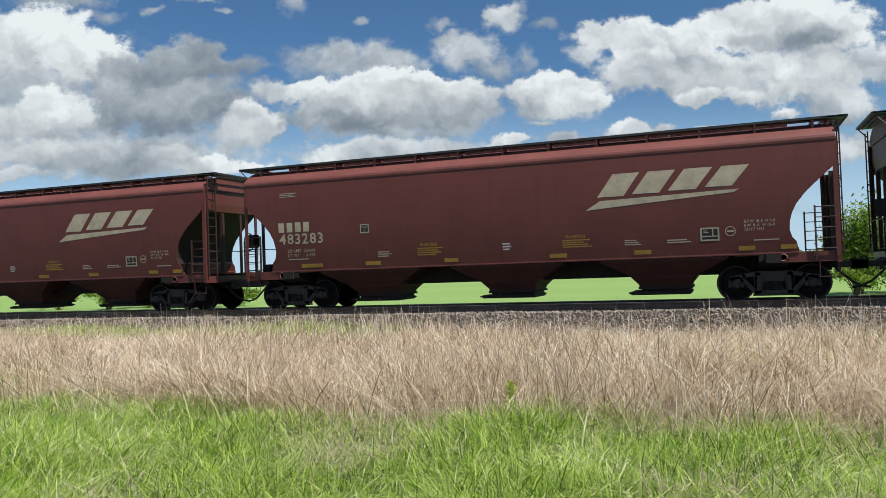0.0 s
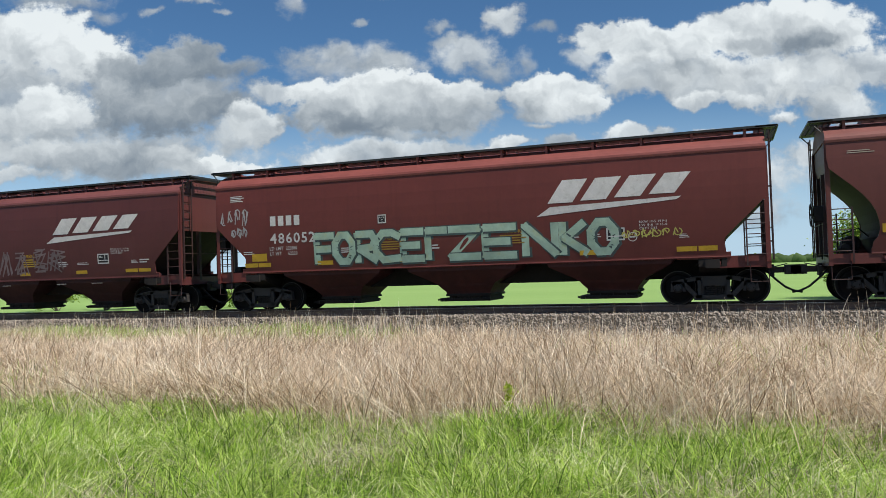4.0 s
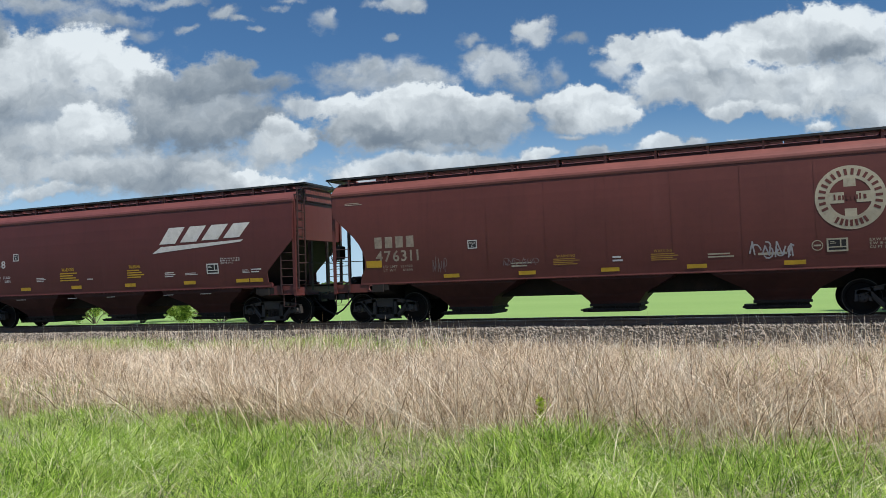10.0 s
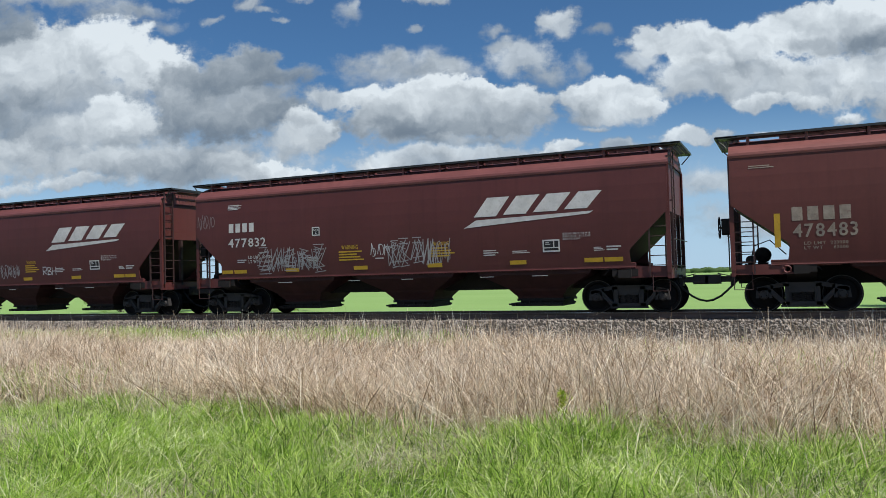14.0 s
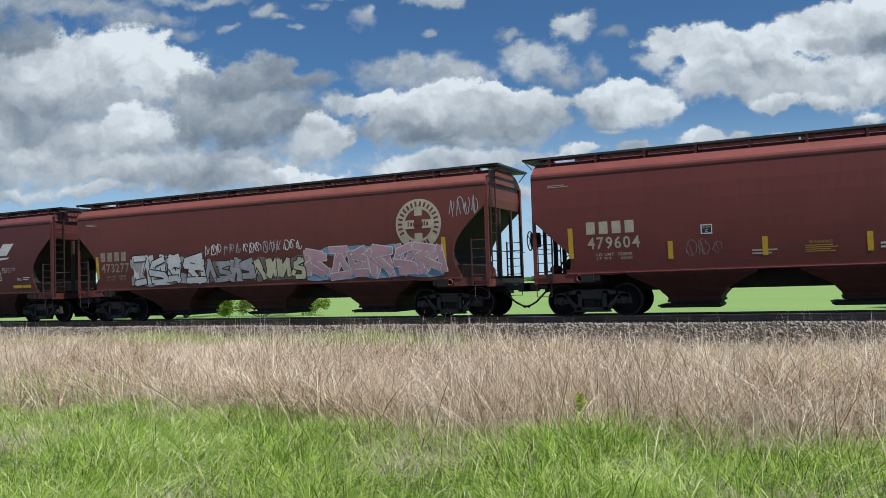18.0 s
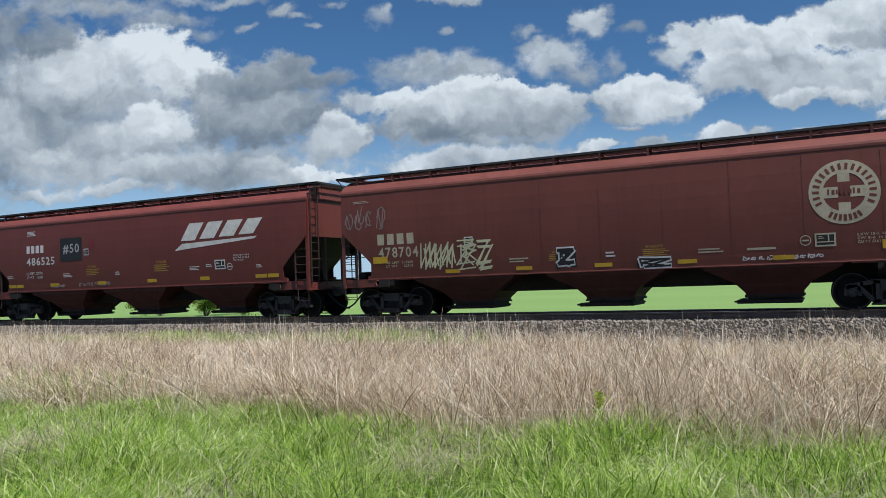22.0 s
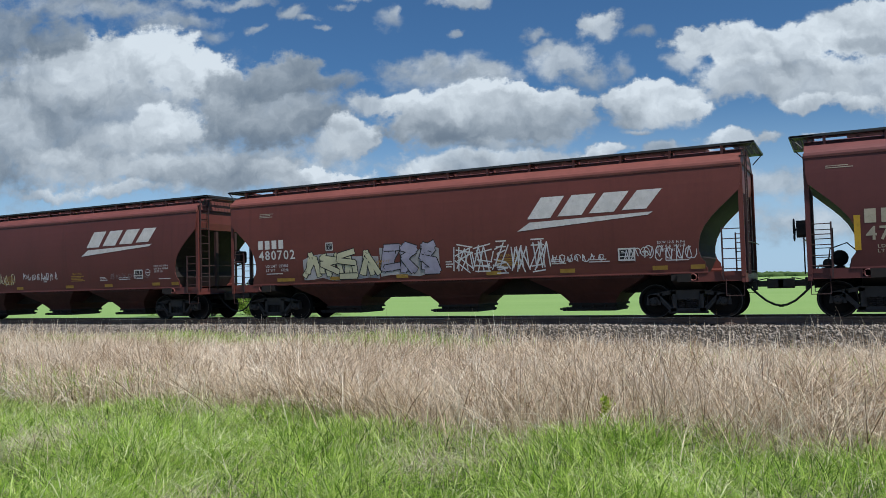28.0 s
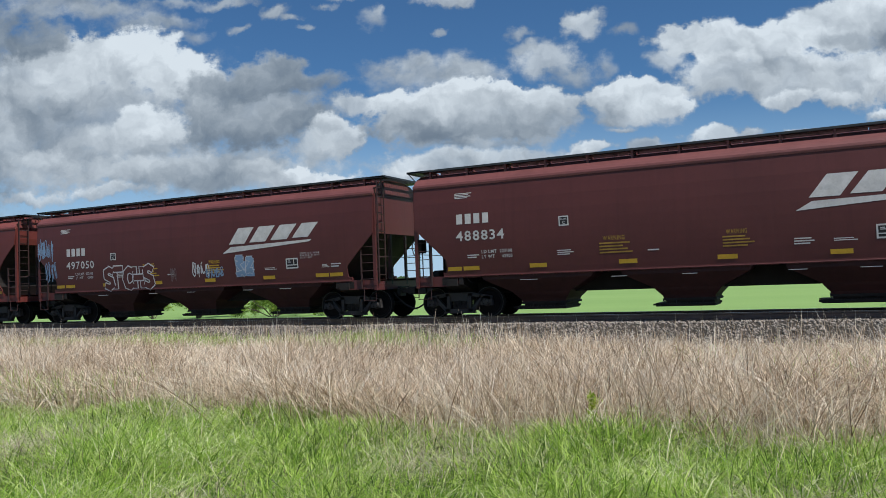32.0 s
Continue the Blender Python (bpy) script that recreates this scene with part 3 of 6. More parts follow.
CUTS = {   # (height, distance from the car's end) of the side sheet's edge
    "round": [(1.2, 0.95), (1.5, 1.0), (1.62, 1.10), (1.8, 1.15), (2.0, 1.14), (2.23, 1.08), (2.45, 0.97), (2.69, 0.78), (2.9, 0.57), (3.1, 0.35), (3.35, 0.08), (3.6, 0.04), (4.03, 0.04)],
    "slant": [(1.2, 1.05), (1.45, 1.08), (1.7, 1.10), (1.78, 1.06), (2.0, 0.84), (2.25, 0.58), (2.5, 0.32), (2.77, 0.05), (3.1, 0.04), (3.5, 0.04), (4.03, 0.04)],
}
CUTS["long"] = [(z, d * 1.27 if d > 0.1 else d) for z, d in CUTS["slant"]]
# overall length over the ends, distance between truck centres, cut
KINDS = {"L": (17.25, 14.15, "round"), "D": (17.25, 14.15, "slant"), "E": (17.7, 14.4, "long"), "M": (16.72, 13.9, "slant"), "S": (16.1, 13.62, "slant"), "R": (16.1, 13.62, "round"), "W": (16.1, 13.62, "slant")}


def body_shape(s, kind, sign):
    """One bowed side sheet with its cut ends."""
    length, _, cut = KINDS[kind]
    e = length / 2
    rows = []
    for z, d in CUTS[cut]:
        z = max(z, RISE[kind])
        y = side_y(z)
        xs = np.linspace(-(e - d), e - d, 7)
        rows.append([(x, sign * y, z) for x in xs] + [(x, sign * (y - 0.03), z) for x in xs[::-1]] + [(-(e - d), sign * y, z)])
    s.strip(rows)
    n = 7
    for row in (rows[0], rows[-1]):
        s.add(row[:-1], [(k, k + 1, 2 * n - 2 - k, 2 * n - 1 - k) for k in range(n - 1)])
    return s


def slope_shape(s, kind, end, upper):
    """The end sheet, or the slope sheet under it."""
    length, _, cut = KINDS[kind]
    e = length / 2 - 0.02
    pts = [(z, d) for z, d in CUTS[cut] if z >= (1.62 if cut == "round" else 1.78)]
    low = [(1.05, pts[0][1] + (0.25 if cut == "round" else 0.75))]
    brk = 3.3 if cut == "round" else 2.7
    pts = [q for q in pts if q[0] >= brk] + [(4.2, 0.06)] if upper else low + [q for q in pts if q[0] < brk + 0.2]
    rows = []
    for z, d in pts:
        y = side_y(max(z, 1.2)) - 0.035 if z < 4.1 else 1.36
        rows.append([(end * (e - d), yy, z) for yy in np.linspace(-y, y, 5)] + [(end * (e - d - 0.03), yy, z) for yy in np.linspace(y, -y, 5)] + [(end * (e - d), -y, z)])
    s.strip(rows)
    return s


def roof_shape(s, kind):
    length = KINDS[kind][0]
    e = length / 2 - 0.03
    half = [(1.535, 4.10), (1.44, 4.20), (1.27, 4.33), (1.02, 4.45), (0.6, 4.535), (0.0, 4.56)]
    ring = [(-y, z) for y, z in half] + [(y, z) for y, z in half[-2::-1]] + [(1.5, 4.06), (-1.5, 4.06)]
    return s.along_x(ring, -e, e)


def chord_shape(s, kind, sign):
    e = KINDS[kind][0] / 2 - 0.02
    ring = [(sign * a, z) for a, z in ((1.50, 3.985), (1.550, 3.99), (1.558, 4.05), (1.552, 4.075), (1.540, 4.115), (1.48, 4.115))]
    return s.along_x(ring, -e, e)


def sill_shape(s, kind, sign):
    """The flanged channel along the lower edge of a side."""
    length, tc, cut = KINDS[kind]
    e = length / 2 - 0.95
    b, w = RISE[kind] - 0.05, side_y(RISE[kind])
    p = 0.2 if cut == "round" else 0.35
    ring = [(sign * (w + (a * p if a > 0 else a)), b + z) for a, z in ((-0.12, 0.0), (0.02, 0.005), (0.03, 0.025), (0.008, 0.045), (0.012, 0.10), (0.03, 0.125), (0.03, 0.14), (-0.01, 0.15), (-0.12, 0.10))]
    return s.along_x(ring, -e, e)


def hopper_shape(s, kind):
    top, mid, low = RISE[kind] + 0.02, 0.74, 0.43
    prof = [(1.74, 1.42, top), (1.64, 1.41, 1.13), (0.90, 1.00, mid), (0.84, 0.94, 0.66), (0.70, 0.78, 0.50), (0.68, 0.74, low)]
    rings = []
    for a, b, z in prof:
        rings += [(-a, -b, z), (a, -b, z), (a, b, z), (-a, b, z)]
    f = [(k * 4 + j, k * 4 + (j + 1) % 4, k * 4 + 4 + (j + 1) % 4, k * 4 + 4 + j) for k in range(len(prof) - 1) for j in range(4)]
    last = 4 * len(prof) - 4
    return s.add(rings, f + [(0, 1, 2, 3), tuple(range(last, last + 4))])


def gate_shape(s):
    """Sliding outlet gate: flanged frame, drawer rails and the operating shafts."""
    s.box(-0.71, 0.71, -0.76, 0.76, 0.36, 0.43)
    s.box(-0.64, 0.64, -0.66, 0.66, 0.30, 0.37)
    s.box(-0.92, 0.66, -0.70, 0.70, 0.20, 0.30)
    for y in (-0.73, 0.73):
        s.box(-0.98, 0.68, y - 0.03, y + 0.03, 0.235, 0.285)
    for x in (-0.36, 0.0, 0.36):
        s.box(x - 0.012, x + 0.012, -0.765, -0.70, 0.30, 0.42)
    s.tube([(-0.80, -0.84, 0.25), (-0.80, 0.84, 0.25)], 0.025)
    s.box(-0.84, -0.76, -0.86, -0.78, 0.21, 0.29)
    return s.tube([(0.70, -0.78, 0.39), (0.70, 0.78, 0.39)], 0.02)


def centre_sill_shape(s, kind):
    e = KINDS[kind][0] / 2
    s.box(-e + 0.1, e - 0.1, -0.34, 0.34, 0.74, 1.05)
    s.box(-KINDS[kind][1] / 2 + 0.3, KINDS[kind][1] / 2 - 0.3, -0.32, 0.32, 1.0, RISE[kind] + 0.2)
    for sg in (-1, 1):
        s.box(-e + 0.9, e - 0.9, sg * 0.34 - 0.05, sg * 0.34 + 0.05, 0.70, 0.75)
    return s


def bolster_shape(s):
    """Shear plate and body bolster over a truck."""
    s.add([(x, y, z) for x in (-0.35, 0.35) for y, z in ((-1.46, 1.22), (-1.46, 1.02), (-0.5, 0.74), (0.5, 0.74), (1.46, 1.02), (1.46, 1.22))],
          [(0, 1, 2, 3, 4, 5), (6, 7, 8, 9, 10, 11)] + [(i, (i + 1) % 6, 6 + (i + 1) % 6, 6 + i) for i in range(6)])
    return s.box(-0.18, 0.18, -1.52, -1.40, 0.98, 1.20)


def platform_shape(s, kind, end):
    length, tc, cut = KINDS[kind]
    r = RISE[kind]
    a, b = sorted((end * (tc / 2 - 0.9), end * (length / 2)))
    s.box(a, b, -1.40, 1.40, r - 0.075, r - 0.015)
    a, b = sorted((end * (tc / 2 + 0.12), end * (length / 2 - 0.002)))
    for y in (-1.41, 1.41):
        s.box(a, b, y - 0.035, y + 0.035, 0.99, r - 0.01)
        s.box(a, b, y - 0.07, y + 0.07, 0.975, 0.992)
        # the web sweeps up over the inner wheel
        for i in range(4):
            p, q = sorted((end * (tc / 2 + 0.12 - 0.11 * i), end * (tc / 2 + 0.01 - 0.11 * i)))
            s.box(p, q, y - 0.03, y + 0.03, 1.02 + 0.05 * i, r - 0.012)
    p, q = sorted((end * (length / 2 - 0.10), end * (length / 2)))
    return s.box(p, q, -1.5, 1.5, 0.94, r - 0.005)


def post_shape(s, kind, end, y, top):
    """An angle-iron upright at the end."""
    e = KINDS[kind][0] / 2
    t = 0.012
    a, b = sorted((end * (e - 0.11), end * e))
    s.box(a, b, y - t, y + t, 1.1, top)
    c, d = sorted((end * (e + 0.002), end * (e - 0.02)))
    sg = -1 if y > 0 else 1
    y0, y1 = sorted((y, y + sg * 0.10))
    return s.box(c, d, y0, y1, 1.1, top)


def side_stile_shape(s, kind, end, sign):
    e = KINDS[kind][0] / 2
    y = sign * 1.50
    xb = end * (e - 0.56)
    return s.box(xb - 0.02, xb + 0.02, y - 0.025, y + 0.025, 1.0, 2.38)


def stirrup_shape(s, kind, end, sign):
    e = KINDS[kind][0] / 2
    y = sign * 1.47
    xa, xb = end * (e - 0.06), end * (e - 0.50)
    return s.tube([(xa, y, 1.05), (xa, y, 0.60), (xb, y, 0.60), (xb, y, 1.05)], 0.016)


def side_rung_shape(s, kind, end, sign):
    e = KINDS[kind][0] / 2
    return s.tube([(end * (e - 0.06), sign * 1.50, 0), (end * (e - 0.56), sign * 1.50, 0)], 0.014)


def end_stile_shape(s, kind, end, sign):
    e = KINDS[kind][0] / 2
    x = end * (e + 0.07)
    ya, yb = sign * 1.44, sign * 1.02
    for y in (ya, yb):
        s.box(x - 0.015, x + 0.015, y - 0.02, y + 0.02, 1.15, 4.45)
    for z in (1.6, 3.0, 4.2):
        s.box(*sorted((x, x - end * 0.12)), ya - 0.02, ya + 0.02, z, z + 0.04)
    return s.tube([(x, ya, 2.0), (x, -ya, 2.0)], 0.014)


def end_rung_shape(s, kind, end, sign):
    x = end * (KINDS[kind][0] / 2 + 0.07)
    return s.tube([(x, sign * 1.44, 0), (x, sign * 1.02, 0)], 0.013)


def board_shape(s, kind, sign):
    """A grating walkway with its edge bars."""
    e = KINDS[kind][0] / 2 + 0.28
    y0, y1 = sorted((sign * 1.30, sign * 0.86))
    for y in (y0, (y0 + y1) / 2, y1):
        s.box(-e, e, y - 0.012, y + 0.012, 4.555, 4.615)
    n = int(2 * e / 0.13)
    for k in range(n + 1):
        x = -e + 2 * e * k / n
        s.box(x - 0.018, x + 0.018, y0, y1, 4.575, 4.612)
    s.box(-e + 0.01, e - 0.01, y0 + 0.015, y1 - 0.015, 4.562, 4.572)
    return s


def bracket_shape(s, sign, tall):
    y = sign * 1.26
    s.box(-0.035, 0.035, *sorted((y, y - sign * 0.06)), 4.27 - tall, 4.56)
    return s.box(-0.03, 0.03, *sorted((sign * 1.28, sign * 0.7)), 4.50, 4.555)


def end_board_shape(s, kind, end):
    e = KINDS[kind][0] / 2
    a, b = sorted((end * (e - 0.25), end * (e + 0.30)))
    for k in range(5):
        x = a + (b - a) * k / 4
        s.box(x - 0.012, x + 0.012, -1.30, 1.30, 4.555, 4.612)
    for k in range(17):
        y = -1.3 + 2.6 * k / 16
        s.box(a, b, y - 0.012, y + 0.012, 4.57, 4.60)
    for y in (-1.28, 1.28):
        s.tube([(end * (e + 0.26), y, 4.56), (end * (e + 0.02), y, 4.30)], 0.016)
    return s


def hatch_shape(s):
    ring = [(-0.40, 4.53), (-0.40, 4.65), (-0.27, 4.70), (0.27, 4.70), (0.40, 4.65), (0.40, 4.53)]
    s.along_x(ring, -1.50, 1.50)
    for x in (-1.2, -0.4, 0.4, 1.2):
        s.box(x - 0.03, x + 0.03, -0.44, 0.44, 4.695, 4.715)
        s.box(x - 0.02, x + 0.02, -0.47, -0.40, 4.56, 4.70)
    return s


def pad_shape(s, sign):
    """The pulling loop and jacking pad under a side's end."""
    s.box(-0.13, 0.13, *sorted((sign * 1.30, sign * 1.46)), 1.02, 1.24, 0.02)
    ring = [(0.085 * math.cos(a), sign * 1.475, 1.10 + 0.085 * math.sin(a)) for a in np.linspace(0, 2 * math.pi, 15)]
    return s.tube(ring, 0.022)


def coupler_shape(s, kind, end):
    e = KINDS[kind][0] / 2
    s.box(*sorted((end * (e - 0.5), end * (e + 0.42))), -0.075, 0.075, 0.79, 0.95, 0.02)
    s.box(*sorted((end * (e + 0.38), end * (e + 0.78))), -0.16, 0.14, 0.74, 1.0, 0.04)
    s.box(*sorted((end * (e + 0.02), end * (e + 0.12))), -0.2, 0.2, 0.70, 1.02, 0.03)
    return s.tube([(end * (e + 0.1), -1.0, 0.95), (end * (e + 0.1), -0.25, 0.95), (end * (e + 0.45), -0.12, 1.03)], 0.014)


def hose_shape(s, kind, end):
    e = KINDS[kind][0] / 2
    pts = [(end * (e - 0.08), -0.34, 0.86), (end * (e + 0.02), -0.36, 0.74), (end * (e + 0.16), -0.36, 0.60), (end * (e + 0.36), -0.33, 0.42), (end * (e + 0.57), -0.30, 0.31), (end * (e + 0.78), -0.28, 0.27)]
    return s.tube(pts, 0.03, 7)


def brake_wheel_shape(s, kind):
    e = KINDS[kind][0] / 2
    x, y, z = -(e + 0.30), -0.85, 2.25
    ring = [(x, y + 0.28 * math.cos(a), z + 0.28 * math.sin(a)) for a in np.linspace(0, 2 * math.pi, 21)]
    s.tube(ring, 0.018)
    for k in range(5):
        a = 2 * math.pi * k / 5
        s.tube([(x + 0.03, y, z), (x, y + 0.28 * math.cos(a), z + 0.28 * math.sin(a))], 0.012)
    return s


def brake_gear_shape(s, kind):
    e = KINDS[kind][0] / 2
    s.box(-(e + 0.24), -(e + 0.02), -1.02, -0.68, 2.05, 2.48, 0.05)
    s.tube([(-(e + 0.32), -0.85, 2.25), (-(e + 0.1), -0.85, 2.25)], 0.03)
    return s.tube([(-(e + 0.08), -0.85, 2.1), (-(e + 0.08), -0.85, 1.1)], 0.018)


def tank_shape(s, kind):
    e = KINDS[kind][0] / 2
    s.lathe([(0.02, -0.52), (0.17, -0.46), (0.21, -0.36), (0.21, 0.36), (0.17, 0.46), (0.02, 0.52)], (-(e - 0.72), 0.25, 1.50), 14)
    return s.box(-(e - 0.6), -(e - 0.84), -0.2, 0.7, 1.12, 1.3)


def valve_shape(s, kind):
    e = KINDS[kind][0] / 2
    s.lathe([(0.02, -0.3), (0.12, -0.27), (0.13, 0.2), (0.06, 0.28), (0.02, 0.45)], (-(e - 0.45), -0.75, 1.36), 12)
    s.box(-(e - 0.62), -(e - 0.3), -1.0, -0.55, 1.12, 1.26)
    s.tube([(-(e - 0.45), -0.5, 1.36), (-(e - 0.5), 0.0, 1.75), (-(e - 0.9), 0.1, 1.9), (-(e - 1.3), 0.1, 1.5)], 0.018)
    return s.tube([(-(e - 0.2), -1.3, 1.2), (-(e - 0.25), -0.9, 1.32), (-(e - 0.45), -0.75, 1.32)], 0.018)


WB, WR = 1.83, 0.462


def side_frame_shape(s, sign):
    """The cast side frame of a truck, with its two windows."""
    y0, y1 = sorted((sign * 0.93, sign * 1.08))
    h = WB / 2

    def bar(pts, w):
        for (xa, za), (xb, zb) in zip(pts[:-1], pts[1:]):
            dx, dz = xb - xa, zb - za
            k = math.hypot(dx, dz)
            ux, uz = -dz / k * w / 2, dx / k * w / 2
            ex, ez = dx / k * w * 0.3, dz / k * w * 0.3
            s.along_y([(xa - ex - ux, za - ez - uz), (xb + ex - ux, zb + ez - uz), (xb + ex + ux, zb + ez + uz), (xa - ex + ux, za - ez + uz)], y0, y1)
    bar([(-h - 0.12, 0.59), (-h + 0.20, 0.66), (-0.42, 0.71), (0.42, 0.71), (h - 0.20, 0.66), (h + 0.12, 0.59)], 0.11)
    bar([(-h + 0.16, 0.56), (-0.43, 0.21), (0.43, 0.21), (h - 0.16, 0.56)], 0.115)
    bar([(-0.36, 0.22), (-0.36, 0.70)], 0.10)
    bar([(0.36, 0.22), (0.36, 0.70)], 0.10)
    bar([(-0.50, 0.155), (0.50, 0.155)], 0.05)
    # flanges along the outer face stand proud of the web
    y0, y1 = sorted((sign * 1.08, sign * 1.105))
    bar([(-h + 0.20, 0.70), (-0.42, 0.755), (0.42, 0.755), (h - 0.20, 0.70)], 0.022)
    bar([(-h + 0.20, 0.50), (-0.44, 0.16), (0.44, 0.16), (h - 0.20, 0.50)], 0.022)
    bar([(-0.295, 0.25), (-0.295, 0.66)], 0.02)
    bar([(0.295, 0.25), (0.295, 0.66)], 0.02)
    y0, y1 = sorted((sign * 0.93, sign * 1.08))
    for c in (-h, h):
        s.along_y([(c - 0.20, 0.36), (c - 0.12, 0.36), (c - 0.12, 0.52), (c + 0.12, 0.52), (c + 0.12, 0.36), (c + 0.20, 0.36), (c + 0.17, 0.58), (c + 0.09, 0.64), (c - 0.09, 0.64), (c - 0.17, 0.58)], y0, y1)
    return s


def cap_shape(s, sign):
    return s.lathe([(0.02, 0.0), (0.13, 0.0), (0.135, sign * 0.13), (0.10, sign * 0.16), (0.09, sign * 0.19), (0.01, sign * 0.19)], (0, sign * 0.93, 0), 12)


def spring_shape(s, sign):
    for dx, dy in ((-0.16, 0), (0.0, 0.03), (0.16, 0)):
        turns = [(dx + 0.065 * math.cos(a), sign * (1.0 + dy * 0.5) + 0.065 * math.sin(a), 0.26 + 0.27 * a / (2 * math.pi * 5)) for a in np.linspace(0, 2 * math.pi * 5, 41)]
        s.tube(turns, 0.014, 4)
    s.box(-0.29, 0.29, *sorted((sign * 0.86, sign * 0.90)), 0.22, 0.66)
    return s.box(-0.3, 0.3, *sorted((sign * 0.9, sign * 1.07)), 0.50, 0.66)


def truck_bolster_shape(s):
    s.box(-0.2, 0.2, -1.0, 1.0, 0.52, 0.74, 0.04)
    s.lathe([(0.02, 0.72), (0.2, 0.72), (0.2, 0.80), (0.02, 0.80)], (0, 0, 0), 12, "z")
    for x in (-0.42, 0.42):
        s.tube([(x, -0.8, 0.4), (x, 0.8, 0.4)], 0.03)
    return s


def wheelset_shape(s):
    for sg in (-1, 1):
        y = sg * 0.755
        s.lathe([(0.08, y + sg * 0.06), (0.10, y + sg * 0.07), (0.13, y + sg * 0.02), (0.34, y + sg * 0.0), (0.375, y + sg * 0.04), (0.385, y + sg * 0.065), (WR - 0.004, y + sg * 0.065),
                 (WR, y + sg * 0.05), (WR + 0.002, y - sg * 0.03), (WR + 0.026, y - sg * 0.045), (WR + 0.026, y - sg * 0.065), (0.39, y - sg * 0.07), (0.12, y - sg * 0.06), (0.08, y - sg * 0.08)], (0, 0, 0), 32)
        for k in range(3):
            a = 2 * math.pi * k / 3
            s.lathe([(0.005, 0.0), (0.016, 0.0), (0.016, sg * 0.02), (0.004, sg * 0.02)], (0.07 * math.cos(a), y + sg * 0.375, 0.07 * math.sin(a)), 6)
    return s.tube([(0, -1.06, 0), (0, 1.06, 0)], 0.075, 10)


def rim_shape(s, sg):
    y = sg * (0.755 + 0.067)
    ring = []
    for r, o in ((WR - 0.02, 0.0), (WR - 0.004, 0.0), (WR - 0.004, -0.004), (WR - 0.02, -0.004)):
        ring.append([(r * math.cos(a), y + sg * o, r * math.sin(a)) for a in np.linspace(0, 2 * math.pi, 33)])
    return s.strip(ring + ring[:1])


def flat(s, poly, lift=0.006):
    """A painted patch on the near side, from (x, z) points, following its bow."""
    return s.add([(x, -(side_y(z) + lift), z) for x, z in poly], [tuple(range(len(poly)))])


def rect(s, x0, x1, z0, z1, lift=0.006, n=1):
    for k in range(n):
        a, b = x0 + (x1 - x0) * k / n, x0 + (x1 - x0) * (k + 1) / n
        flat(s, [(a, z0), (b, z0), (b, z1), (a, z1)], lift)
    return s


def ribbon(s, pts, w, lift=0.008):
    """A brush line of even width through (x, z) points."""
    for (xa, za), (xb, zb) in zip(pts[:-1], pts[1:]):
        dx, dz = xb - xa, zb - za
        k = math.hypot(dx, dz) or 1e-6
        ux, uz = -dz / k * w / 2, dx / k * w / 2
        ex, ez = dx / k * w * 0.25, dz / k * w * 0.25
        flat(s, [(xa - ex - ux, za - ez - uz), (xb + ex - ux, zb + ez - uz), (xb + ex + ux, zb + ez + uz), (xa - ex + ux, za - ez + uz)], lift)
    return s


def glyphs(chars):
    """The outlines of Blender's own font, letter by letter."""
    made = {}
    obs = []
    for ch in chars:
        cu_ = bpy.data.curves.new("letter", "FONT")
        cu_.body, cu_.size, cu_.resolution_u, cu_.offset = ch, 1.0, 2, 0.016
        obs.append((ch, new("letter", cu_)))
    deps = bpy.context.evaluated_depsgraph_get()
    for ch, ob in obs:
        me = bpy.data.meshes.new_from_object(ob.evaluated_get(deps))
        made[ch] = ([(v.co.x, v.co.y) for v in me.vertices], [tuple(p.vertices) for p in me.polygons])
        bpy.data.meshes.remove(me)
    for ch, ob in obs:
        cu_ = ob.data
        bpy.data.objects.remove(ob)
        bpy.data.curves.remove(cu_)
    return made


GLYPH = glyphs("0123456789ABCDEFGHIKLMNOPRTUWX-#")


def lettering(text, x0, x1, z0, z1, lift=0.007):
    """Flat letters fitted into a rectangle on the near side."""
    v, f, pen = [], [], 0.0
    for ch in text:
        if ch == " ":
            pen += 0.32
            continue
        pts, faces = GLYPH[ch]
        lo, hi = min(p[0] for p in pts), max(p[0] for p in pts)
        o = len(v)
        shift = pen - lo + (0.12 if ch in "1I" else 0.0)
        v += [(x + shift, y) for x, y in pts]
        f += [tuple(o + i for i in q) for q in faces]
        pen += hi - lo + 0.12 + (0.20 if ch in "1I" else 0.0)
    xl, xh = min(p[0] for p in v), max(p[0] for p in v)
    zl, zh = min(p[1] for p in v), max(p[1] for p in v)
    place = []
    for x, y in v:
        z = z0 + (y - zl) / (zh - zl) * (z1 - z0)
        place.append((x0 + (x - xl) / (xh - xl) * (x1 - x0), -(side_y(z) + lift), z))
    me = bpy.data.meshes.new("lettering")
    me.from_pydata(place, [], f)
    return me


